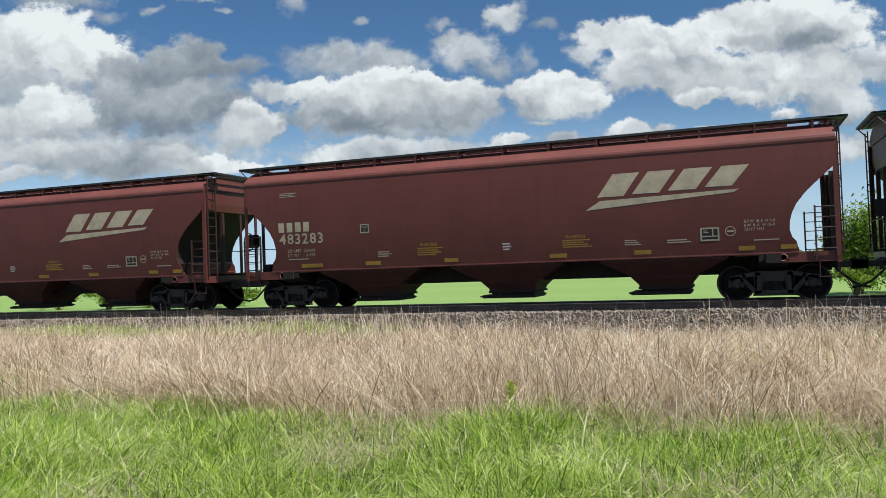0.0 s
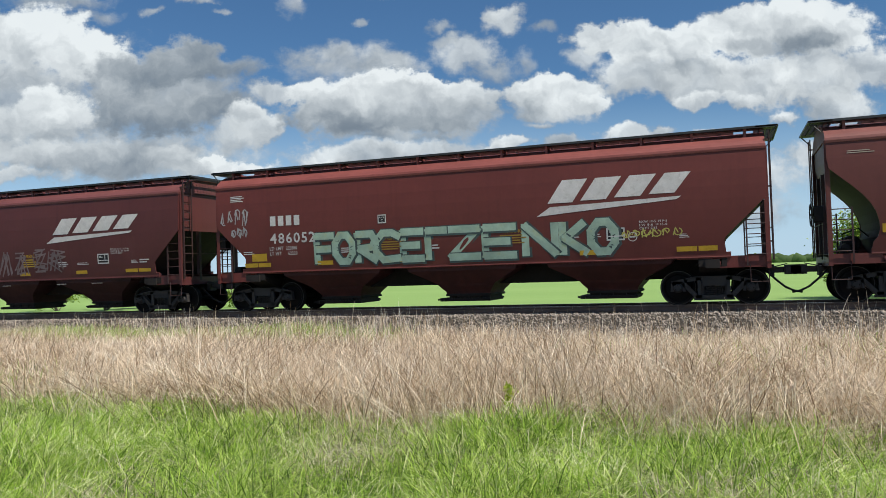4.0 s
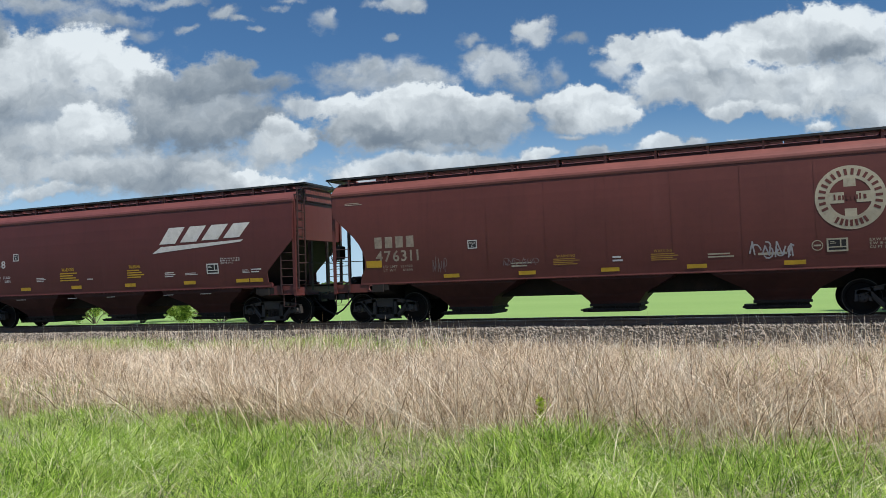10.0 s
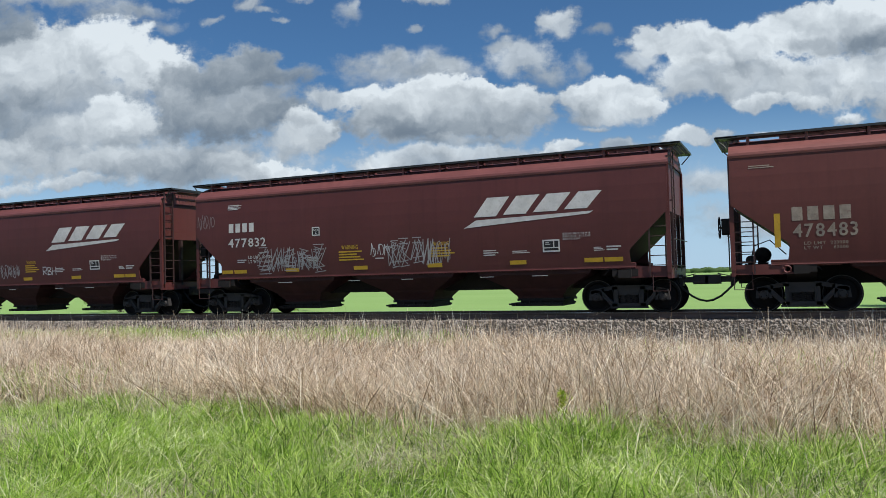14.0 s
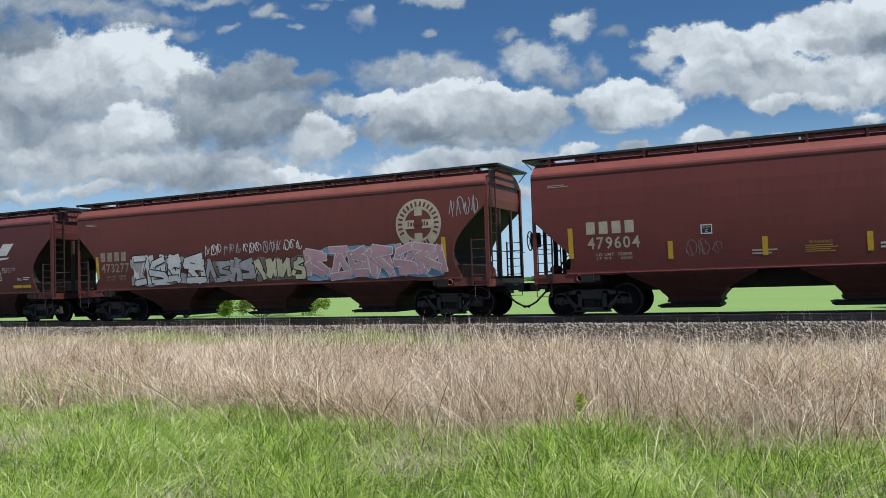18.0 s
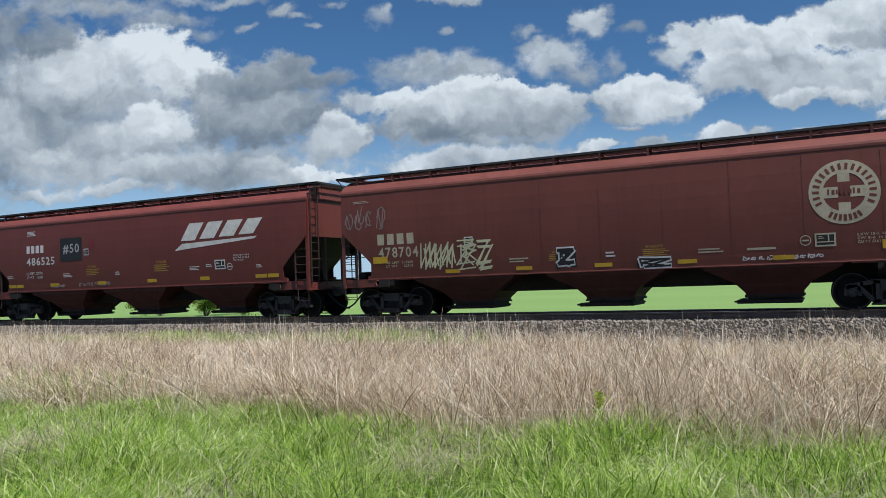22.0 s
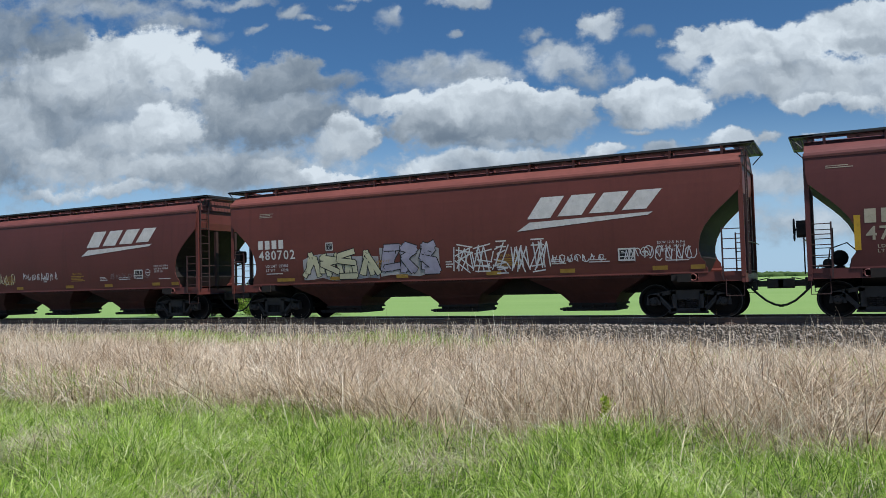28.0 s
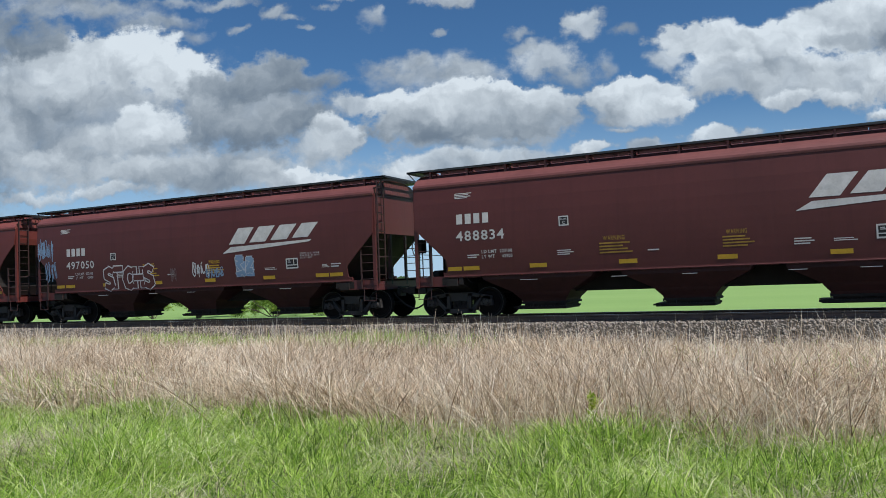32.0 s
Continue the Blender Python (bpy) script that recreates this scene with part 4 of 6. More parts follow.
STROKES = {
    "F": [[(0, 0), (0, 1), (1, 1)], [(0, 0.5), (0.8, 0.5)]],
    "O": [[(0.3, 0), (0, 0.3), (0, 0.7), (0.3, 1), (0.7, 1), (1, 0.7), (1, 0.3), (0.7, 0), (0.3, 0)]],
    "R": [[(0, 0), (0, 1), (0.8, 1), (1, 0.75), (0.8, 0.5), (0.1, 0.45), (1, 0)]],
    "G": [[(1, 0.85), (0.7, 1), (0.3, 1), (0, 0.7), (0, 0.3), (0.3, 0), (1, 0.05)]],
    "E": [[(1, 1), (0, 1), (0, 0), (1, 0)], [(0, 0.5), (0.8, 0.5)]],
    "T": [[(0, 0), (0, 1), (1, 1)]],
    "Z": [[(0, 1), (1, 1), (0, 0), (1, 0)]],
    "N": [[(0, 0), (0, 1), (1, 0), (1, 1)]],
    "K": [[(0, 0), (0, 1)], [(0.9, 1), (0.1, 0.5), (1, 0)]],
    "A": [[(0, 0), (0.45, 1), (1, 0)], [(0.2, 0.4), (0.8, 0.4)]],
    "B": [[(0, 0), (0, 1), (0.75, 0.95), (0.85, 0.72), (0.1, 0.52), (0.9, 0.42), (0.95, 0.12), (0, 0)]],
    "C": [[(1, 0.9), (0.6, 1), (0.15, 0.8), (0, 0.45), (0.2, 0.08), (0.65, 0), (1, 0.12)]],
    "H": [[(0, 0), (0, 1)], [(1, 0), (1, 1)], [(0, 0.5), (1, 0.5)]],
    "L": [[(0, 1), (0, 0), (1, 0.03)]],
    "P": [[(0, 0), (0, 1), (0.8, 0.98), (1, 0.75), (0.75, 0.5), (0, 0.48)]],
    "S": [[(1, 0.88), (0.6, 1), (0.1, 0.88), (0.1, 0.6), (0.85, 0.42), (0.95, 0.15), (0.5, 0), (0, 0.1)]],
}


class Car:
    """A hopper car: an empty on the rails at the car's middle; near side towards -y, front end towards -x."""

    def __init__(self, kind, number, paint, letters, label):
        self.kind, self.e, self.letters = kind, KINDS[kind][0] / 2, letters
        self.root = tagged(new("hopper_car"), label, "hopper car", "cars of the grain train")
        self.paint, self.wheels = paint, []
        k, root, red = kind, self.root, PAINT[paint]
        rail = PAINT[paint] if paint == "grey" else LADDER
        for sg in (-1, 1):
            part("side_sheet", shared(("side_sheet", k, sg), lambda s: body_shape(s, k, sg)), red, root)
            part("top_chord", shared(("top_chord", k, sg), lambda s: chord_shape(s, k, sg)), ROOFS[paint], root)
            part("side_sill", shared(("side_sill", k, sg), lambda s: sill_shape(s, k, sg)), red, root)
            part("running_board", shared(("running_board", k, sg), lambda s: board_shape(s, k, sg)), SHADED_PAINT["grey"] if paint == "grey" else GRATE, root, "steel grating walkway")
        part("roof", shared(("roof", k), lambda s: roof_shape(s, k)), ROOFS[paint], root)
        part("centre_sill", shared(("centre_sill", k), lambda s: centre_sill_shape(s, k)), GRIME_SHADE, root)
        n = 13
        for sg in (-1, 1):
            for i in range(n):
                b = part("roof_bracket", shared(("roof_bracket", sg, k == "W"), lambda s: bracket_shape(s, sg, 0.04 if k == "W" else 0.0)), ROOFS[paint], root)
                b.location.x = (self.e - 0.5) * (2 * i / (n - 1) - 1)
        for i in range(5):
            # hatches share the shade-darkened copy, which dims the upper roof
            part("roof_hatch", shared("roof_hatch", hatch_shape), SHADED_PAINT[paint], root).location.x = (i - 2) * 3.05
        tc = KINDS[k][1]
        for i in (-1, 0, 1):
            # shade under the side sill is painted in by the darker copy
            h = part("hopper", shared(("hopper", k), lambda s: hopper_shape(s, k)), SHADED_PAINT[paint], root)
            h.location.x = i * 4.17 * tc / 13.62
            part("outlet_gate", shared("outlet_gate", gate_shape), GRIME_SHADE if paint != "grey" else SHADED_PAINT["grey"], h)
        for end in (-1, 1):
            part("end_sheet", shared(("end_sheet", k, end), lambda s: slope_shape(s, k, end, True)), red, root)
            # shade under the end is put into the sheet's colour
            part("slope_sheet", shared(("slope_sheet", k, end), lambda s: slope_shape(s, k, end, False)), GRIME_SHADE if paint != "grey" else SHADED_PAINT["grey"], root, "grimy slope sheet, coloured dark to stand for its shade")
            part("end_platform", shared(("end_platform", k, end), lambda s: platform_shape(s, k, end)), red, root)
            part("body_bolster", shared("body_bolster", bolster_shape), GRIME_SHADE, root).location.x = end * tc / 2
            part("end_board", shared(("end_board", k, end), lambda s: end_board_shape(s, k, end)), GRATE, root)
            part("coupler", shared(("coupler", k, end), lambda s: coupler_shape(s, k, end)), CAST, root)
            part("air_hose", shared(("air_hose", k, end), lambda s: hose_shape(s, k, end)), HOSE, root)
            top = 3.3 if KINDS[k][2] == "round" else 2.75
            for y in (-1.5, 1.5):
                part("corner_post", shared(("corner_post", k, end, y), lambda s: post_shape(s, k, end, y, 4.05)), red, root)
            for y in (-0.55, 0.55):
                part("end_post", shared(("end_post", k, end, y), lambda s: post_shape(s, k, end, y, top)), rail, root)
            for sg in (-1, 1):
                ladder = part("side_ladder", shared(("side_ladder", k, end, sg), lambda s: side_stile_shape(s, k, end, sg)), rail, root)
                part("stirrup_step", shared(("stirrup_step", k, end, sg), lambda s: stirrup_shape(s, k, end, sg)), rail, root)
                for i in range(5):
                    part("rung", shared(("rung", k, end, sg), lambda s: side_rung_shape(s, k, end, sg)), rail, ladder).location.z = 1.30 + 0.26 * i
            sg = -1 if end > 0 else 1
            ladder = part("end_ladder", shared(("end_ladder", k, end, sg), lambda s: end_stile_shape(s, k, end, sg)), rail, root)
            for i in range(11):
                part("rung", shared(("end_rung", k, end, sg), lambda s: end_rung_shape(s, k, end, sg)), rail, ladder).location.z = 1.42 + 0.28 * i
            truck = part("truck", shared("truck_bolster", truck_bolster_shape), CAST, root, "black cast-steel two-axle truck")
            truck.location.x = end * tc / 2
            for sg in (-1, 1):
                part("side_frame", shared(("side_frame", sg), lambda s: side_frame_shape(s, sg)), CAST, truck)
                part("spring_nest", shared(("spring_nest", sg), lambda s: spring_shape(s, sg)), CAST, truck)
            for x in (-WB / 2, WB / 2):
                w = part("wheelset", shared("wheelset", wheelset_shape), WHEEL, truck, "dark steel wheels on their axle")
                w.location = (x, 0, WR)
                self.wheels.append((w, x))
                for sg in (-1, 1):
                    c = part("axle_cap", shared(("axle_cap", sg), lambda s: cap_shape(s, sg)), CAST, truck)
                    c.location = (x, 0, WR)
                    r = part("wheel_rim", shared(("wheel_rim", sg), lambda s: rim_shape(s, sg)), TREAD, truck, "worn bright wheel rim")
                    r.location = (x, 0, WR)
        for end in (-1, 1):
            for sg in (-1, 1):
                # the lighter roof paint puts sunlight on the loop into its colour
                pad = part("jacking_pad", shared(("jacking_pad", sg), lambda s: pad_shape(s, sg)), ROOFS[paint], root)
                pad.location.x = end * (self.e - 1.32)
        wheel = part("brake_gear", shared(("brake_gear", k), lambda s: brake_gear_shape(s, k)), GRIME_SHADE, root)
        part("brake_wheel", shared(("brake_wheel", k), lambda s: brake_wheel_shape(s, k)), GRIME_SHADE, wheel)
        part("air_tank", shared(("air_tank", k), lambda s: tank_shape(s, k)), GRIME_SHADE, root, "black air reservoir under the slope sheet")
        part("brake_valve", shared(("brake_valve", k), lambda s: valve_shape(s, k)), GRIME_SHADE, root)

    # the marks below count x from the car's front end
    def mark(self, name, build, material, label=""):
        s = Shape()
        build(s)
        for i, p in enumerate(s.v):
            s.v[i] = (p[0] - self.e, p[1], p[2])
        return part(name, s.mesh(name), material, self.root, label)

    def stencil(self, name, text, x0, x1, z0, z1, material, label=""):
        ob = part(name, lettering(text, x0 - self.e, x1 - self.e, z0, z1), material, self.root, label)
        return tagged(ob, kind="stuff") if z1 - z0 < 0.2 else ob

    def bars(self, x0, x1, z0, z1, n, material=None, name="small_lettering"):
        h = (z1 - z0) / (2 * n - 1)

        def build(s):
            for i in range(n):
                k = 0.72 + 0.28 * ((i * 7 + int(x0 * 10)) % 5) / 4
                rect(s, x0, x0 + (x1 - x0) * k, z1 - h * (2 * i + 1), z1 - h * 2 * i)
        return tagged(self.mark(name, build, material or self.letters), kind="stuff")

    def reflector(self, x0, x1, z0, z1, material=None):
        return self.mark("reflector", lambda s: rect(s, x0, x1, z0, z1, 0.009), material or YELLOW)

    def emblem_words(self, x0, x1, z0, z1, material=None):
        """The road's initials as four plain blocks."""
        w = (x1 - x0) / 4
        for i in range(4):
            a, b = x0 + w * i + w * 0.06, x0 + w * (i + 1) - w * 0.12

            def build(s):
                rect(s, a, b - (b - a) * 0.16, z0, z1)
            self.mark("initial_block", build, material or self.letters)

    def logo(self, x0, x1, z0, z1, material=None):
        """The big slanted road emblem: four leaning plain blocks over a tapering stroke."""
        m = material or self.letters
        w = x1 - x0
        h = z1 - z0

        def stroke(s):
            flat(s, [(x0, z0), (x0 + 0.16 * w, z0 + 0.05 * h), (x1 - 0.12 * w, z0 + 0.26 * h), (x1 - 0.09 * w, z0 + 0.34 * h), (x0 + 0.09 * w, z0 + 0.24 * h)])
        self.mark("emblem_stroke", stroke, m)
        left = x0 + 0.055 * w
        step_ = (x1 - left - 0.09 * w) / 4

        for i in range(4):
            a = left + step_ * i + 0.02 * w
            b = a + step_ * (0.76 if i < 3 else 0.72)
            lo, hi = z0 + (0.34 + 0.03 * i) * h, z1 - 0.05 * h
            lean, k = 0.10 * w, hi - lo

            def block(s):
                # a leaning plain block
                for g0, g1 in ((0.0, 0.5), (0.5, 1.0)):
                    flat(s, [(a + lean * g0, lo + k * g0), (b + lean * g0, lo + k * g0), (b + lean * g1, lo + k * g1), (a + lean * g1, lo + k * g1)])
            self.mark("emblem_block", block, m)

    def roundel(self, x, z, r, material):
        """The round road emblem: a ring with dark bars for its words, and a cross."""
        def ring(s):
            n = 40
            for k in range(n):
                a, b = 2 * math.pi * k / n, 2 * math.pi * (k + 1) / n
                flat(s, [(x + r * math.cos(a), z + r * math.sin(a)), (x + r * math.cos(b), z + r * math.sin(b)), (x + 0.60 * r * math.cos(b), z + 0.60 * r * math.sin(b)), (x + 0.60 * r * math.cos(a), z + 0.60 * r * math.sin(a))])
            q = 0.60 * r
            rect(s, x - 0.17 * r, x + 0.17 * r, z - q, z + q, 0.0062)
            rect(s, x - q, x - 0.17 * r, z - 0.17 * r, z + 0.17 * r, 0.0062)
            rect(s, x + 0.17 * r, x + q, z - 0.17 * r, z + 0.17 * r, 0.0062)
        self.mark("roundel", ring, material, "round emblem with a cross, yellowed paint" if material != WHITE else "clean white round emblem with a cross")

        def words(s):
            for k in range(18):
                a = radians(205 - 230 * k / 17)
                self.tick(s, x, z, 0.70 * r, 0.90 * r, a, 0.042 * r)
            for k in range(7):
                a = radians(240 + 60 * k / 6)
                self.tick(s, x, z, 0.70 * r, 0.90 * r, a, 0.042 * r)
            for k in range(8):
                xa = x - 0.46 * r + 0.118 * r * k
                rect(s, xa, xa + (0.05 + 0.03 * (k % 2)) * r, z - 0.07 * r, z + (0.07 if k % 3 else 0.11) * r, 0.009)
        return tagged(self.mark("roundel_lettering", words, INK if material == WHITE else PAINT[self.paint]), kind="stuff")

    def tick(self, s, x, z, r0, r1, a, w):
        c, d = math.cos(a), math.sin(a)
        flat(s, [(x + r0 * c - w * d, z + r0 * d + w * c), (x + r0 * c + w * d, z + r0 * d - w * c), (x + r1 * c + w * d, z + r1 * d - w * c), (x + r1 * c - w * d, z + r1 * d + w * c)], 0.009)

    def frame_box(self, x0, x1, z0, z1, material=None, text="", fill=True):
        """A stencilled box with a pale outline."""
        m = material or self.letters
        if fill:
            self.mark("stencil_panel", lambda s: rect(s, x0, x1, z0, z1, 0.005), INK)
        t = min(x1 - x0, z1 - z0) * 0.12

        def build(s):
            for a, b, c, d in ((x0, x1, z0, z0 + t), (x0, x1, z1 - t, z1), (x0, x0 + t, z0 + t, z1 - t), (x1 - t, x1, z0 + t, z1 - t)):
                rect(s, a, b, c, d, 0.008)
            if text == "grid":
                xm, zm = x0 + 0.62 * (x1 - x0), z0 + 0.3 * (z1 - z0)
                rect(s, x0 + t, x1 - t, zm, zm + t * 0.7, 0.008)
                rect(s, xm, xm + t * 0.8, zm, z1 - t, 0.008)
                rect(s, x0 + 2 * t, xm - 2 * t, zm + 0.3 * (z1 - z0), zm + 0.36 * (z1 - z0), 0.008)
                rect(s, x0 + 2 * t, xm - 3 * t, zm + 0.42 * (z1 - z0), zm + 0.48 * (z1 - z0), 0.008)
        self.mark("stencil_box", build, m)
        if text == "plate":
            w, h = x1 - x0, z1 - z0
            self.stencil("plate_lettering", "PLATE", x0 + 0.2 * w, x1 - 0.2 * w, z1 - 0.42 * h, z1 - 0.24 * h, m)
            self.stencil("plate_lettering", "C", x0 + 0.38 * w, x1 - 0.38 * w, z0 + 0.18 * h, z0 + 0.48 * h, m)

    def warning(self, x0, x1, z0, z1, material):
        h = z1 - z0
        self.stencil("warning_word", "WARNING", x0 + 0.12 * (x1 - x0), x1 - 0.22 * (x1 - x0), z1 - 0.27 * h, z1, material)
        self.bars(x0, x1, z0, z1 - 0.38 * h, 4, material, "warning_text")

    def ring_mark(self, x, z, r, material=None):
        def build(s):
            pts = [(x + r * math.cos(a), z + r * math.sin(a)) for a in np.linspace(0, 2 * math.pi, 19)]
            ribbon(s, pts, 0.022)
            rect(s, x - r * 0.7, x + r * 0.7, z - 0.02, z + 0.02)
        return self.mark("round_stencil", build, material or self.letters)

    def load_lines(self, x0, x1, z0, z1, load, light, material=None):
        m, zm, xm = material or self.letters, (z0 + z1) / 2, x0 + (x1 - x0) * 0.55
        g = (z1 - z0) * 0.1
        self.stencil("load_limit", "LD LMT", x0, xm - 0.05, zm + g, z1, m)
        self.stencil("load_limit", load, xm + 0.05, x1, zm + g, z1, m)
        self.stencil("light_weight", "LT WT", x0, xm - 0.12, z0, zm - g, m)
        self.stencil("light_weight", light, xm + 0.12, x1, z0, zm - g, m)

    def dims(self, x0, x1, z0, z1, material=None):
        m = material or self.letters
        h = (z1 - z0) / 3
        for i, t in enumerate(("EXW 10-5  H 9-6", "EW 8-6  H 15-0", "CU FT 5161")):
            self.stencil("dimension_lettering", t, x0, x1 if i < 2 else x0 + 0.62 * (x1 - x0), z1 - h * (i + 0.72), z1 - h * i, m)

    def tag(self, seed, x0, x1, z0, z1, colour, w=0.035, loops=5, name="graffiti_tag"):
        """A scrawl of looping spray lines."""
        rng = random.Random(seed)

        def build(s):
            n = max(3, loops)
            hh, zm, t = (z1 - z0) / 2, (z0 + z1) / 2, 0.72 * w
            for i in range(n):
                cx, hw = x0 + (x1 - x0) * (i + 0.5) / n, (x1 - x0) / n * 0.55
                a0, turns = rng.uniform(0, 6.3), rng.uniform(0.45, 0.95)
                f2, p2, size = rng.choice((2, 3)), rng.uniform(0, 6.3), rng.uniform(0.55, 0.9)
                pts = []
                for k in range(13):
                    a = a0 + turns * 2 * math.pi * k / 12
                    pts.append((min(x1, max(x0, cx + hw * size * (0.75 * math.cos(a) + 0.35 * math.cos(f2 * a + p2)))), min(z1, max(z0, zm + hh * size * (0.8 * math.sin(a) + 0.3 * math.sin(f2 * a + p2))))))
                ribbon(s, pts, t)
                # quick strokes up and down through the loop
                zig = [(cx - hw * 0.7, zm - hh * rng.uniform(0.3, 1.0))]
                for k in range(rng.choice((2, 3))):
                    zig.append((cx + hw * (-0.4 + 0.5 * k + rng.uniform(-0.2, 0.2)), zm + hh * (rng.uniform(0.3, 1.0) if k % 2 == 0 else -rng.uniform(0.2, 1.0))))
                ribbon(s, zig, t)
        return tagged(self.mark(name, build, SPRAY[colour]), f"thin {colour} spray-paint scrawl", kind="stuff")

    def scrawl(self, seed, word, x0, x1, z0, z1, colour, w=0.04, name="graffiti_word", label=""):
        """A hand-sprayed word, letter by letter, a little uneven."""
        rng = random.Random(seed)
        step_ = (x1 - x0) / len(word)

        def build(s):
            for i, ch in enumerate(word):
                if ch == " ":
                    continue
                xa, wide = x0 + step_ * (i + rng.uniform(0.02, 0.14)), step_ * rng.uniform(0.70, 0.84)
                za, tall, lean = z0 + (z1 - z0) * rng.uniform(0, 0.1), (z1 - z0) * rng.uniform(0.86, 0.98), rng.uniform(-0.02, 0.10)
                for line in STROKES[ch]:
                    ribbon(s, [(xa + wide * u + lean * v * tall, za + tall * v) for u, v in line], w)
        return self.mark(name, build, SPRAY[colour], label or f"hand-sprayed {colour} word")

    def bubble(self, seed, word, x0, x1, z0, z1, colour, w=0.05, fat=0.26, fill=None):
        """Fat outlined letters: the paint of the side shows inside a sprayed rim."""
        rng = random.Random(seed)
        step_ = (x1 - x0) / len(word)
        for i, ch in enumerate(word):
            xa, wide = x0 + step_ * (i + 0.14), step_ * 0.74
            za, tall = z0 + fat / 2, (z1 - z0) - fat - 0.06 * rng.random()
            lines_ = [[(xa + wide * u, za + tall * v) for u, v in line] for line in STROKES[ch]]
            up = 0.010 + 0.0006 * i
            self.mark("graffiti_rim", lambda s: [ribbon(s, line, fat + 2 * w, up) for line in lines_], SPRAY[colour], f"{colour} outlined fat letter")
            self.mark("graffiti_body", lambda s: [ribbon(s, line, fat, up + 0.003) for line in lines_], SPRAY[fill] if fill else PAINT[self.paint])

    def piece(self, seed, x0, x1, z0, z1, fill, edge, n=5, shade=None, w=0.045):
        """A painted piece: broad angular strokes that interlock, edged all round, over a ragged ground coat."""
        rng = random.Random(seed)
        h, cw = z1 - z0, (x1 - x0) / n
        broad = 0.17 * h
        strokes = []
        for i in range(n):
            cx = x0 + cw * (i + 0.5)
            for _ in range(2):
                tilt = rng.uniform(-0.2, 0.2) * cw
                xa, xb = cx + cw * rng.uniform(-0.5, -0.15), cx + cw * rng.uniform(0.15, 0.5)
                za, zb = z0 + h * rng.uniform(0.08, 0.3), z1 - h * rng.uniform(0.08, 0.25)
                zm = (za + zb) / 2 + h * rng.uniform(-0.15, 0.15)
                strokes.append((i, rng.choice((
                    [(xa, za), (xa + tilt, zb), (xb + tilt, zb - 0.1 * h), (xa + tilt / 2, zm), (xb, za)],
                    [(xb, zb), (xa, zb - 0.12 * h), (xa + tilt, zm), (xb, zm - 0.08 * h), (xb - tilt, za), (xa, za)],
                    [(xa, zb), (xa + tilt, za), (xb, zb), (xb + tilt, za)],
                    [(xa, za), (cx + tilt, zb), (xb, za)],
                    [(xa, zb), (xb, zb), (xa, za), (xb, za + 0.05 * h)]))))
        if fill:
            def coat(s):
                rim = []
                for k in range(2 * n + 1):
                    rim.append((x0 + (x1 - x0) * k / (2 * n), z0 + h * rng.uniform(0.0, 0.14)))
                top = [(x, z1 - h * rng.uniform(0.02, 0.3)) for x, _ in rim]
                for k in range(2 * n):
                    flat(s, [rim[k], rim[k + 1], top[k + 1], top[k]], 0.009)
            self.mark("graffiti_ground", coat, SPRAY[shade or fill])

        def outlines(s):
            for _, p in strokes:
                for a, b in zip(p[:-1], p[1:]):
                    k = math.hypot(b[0] - a[0], b[1] - a[1]) or 1e-6
                    ox, oz = -(b[1] - a[1]) / k * broad / 2, (b[0] - a[0]) / k * broad / 2
                    for sg in (-1, 1):
                        ribbon(s, [(a[0] + sg * ox, a[1] + sg * oz), (b[0] + sg * ox, b[1] + sg * oz)], w * 0.75, 0.013)

        if not fill:
            return tagged(self.mark("graffiti_outline", outlines, SPRAY[edge]), f"{edge} outlines of a graffiti piece", kind="stuff")
        for i in range(n):
            own = [p for k, p in strokes if k == i]
            up = 0.011 + 0.003 * i
            tagged(self.mark("graffiti_edge", lambda s: [ribbon(s, p, broad + 2 * w, up) for p in own], SPRAY[edge]), f"{edge} edges of a graffiti piece", kind="stuff")
            tagged(self.mark("graffiti_fill", lambda s: [ribbon(s, p, broad, up + 0.0015) for p in own], SPRAY[fill]), f"{fill} strokes of a graffiti piece", kind="stuff")

    def seams(self, n):
        for i in range(n):
            x = 2 * self.e * (i + 1) / (n + 1)
            self.mark("weld_seam", lambda s: [rect(s, x - 0.008, x + 0.008, z, z + 0.47, 0.006) for z in (1.3, 1.75, 2.2, 2.65, 3.1, 3.5)], PAINT[self.paint])


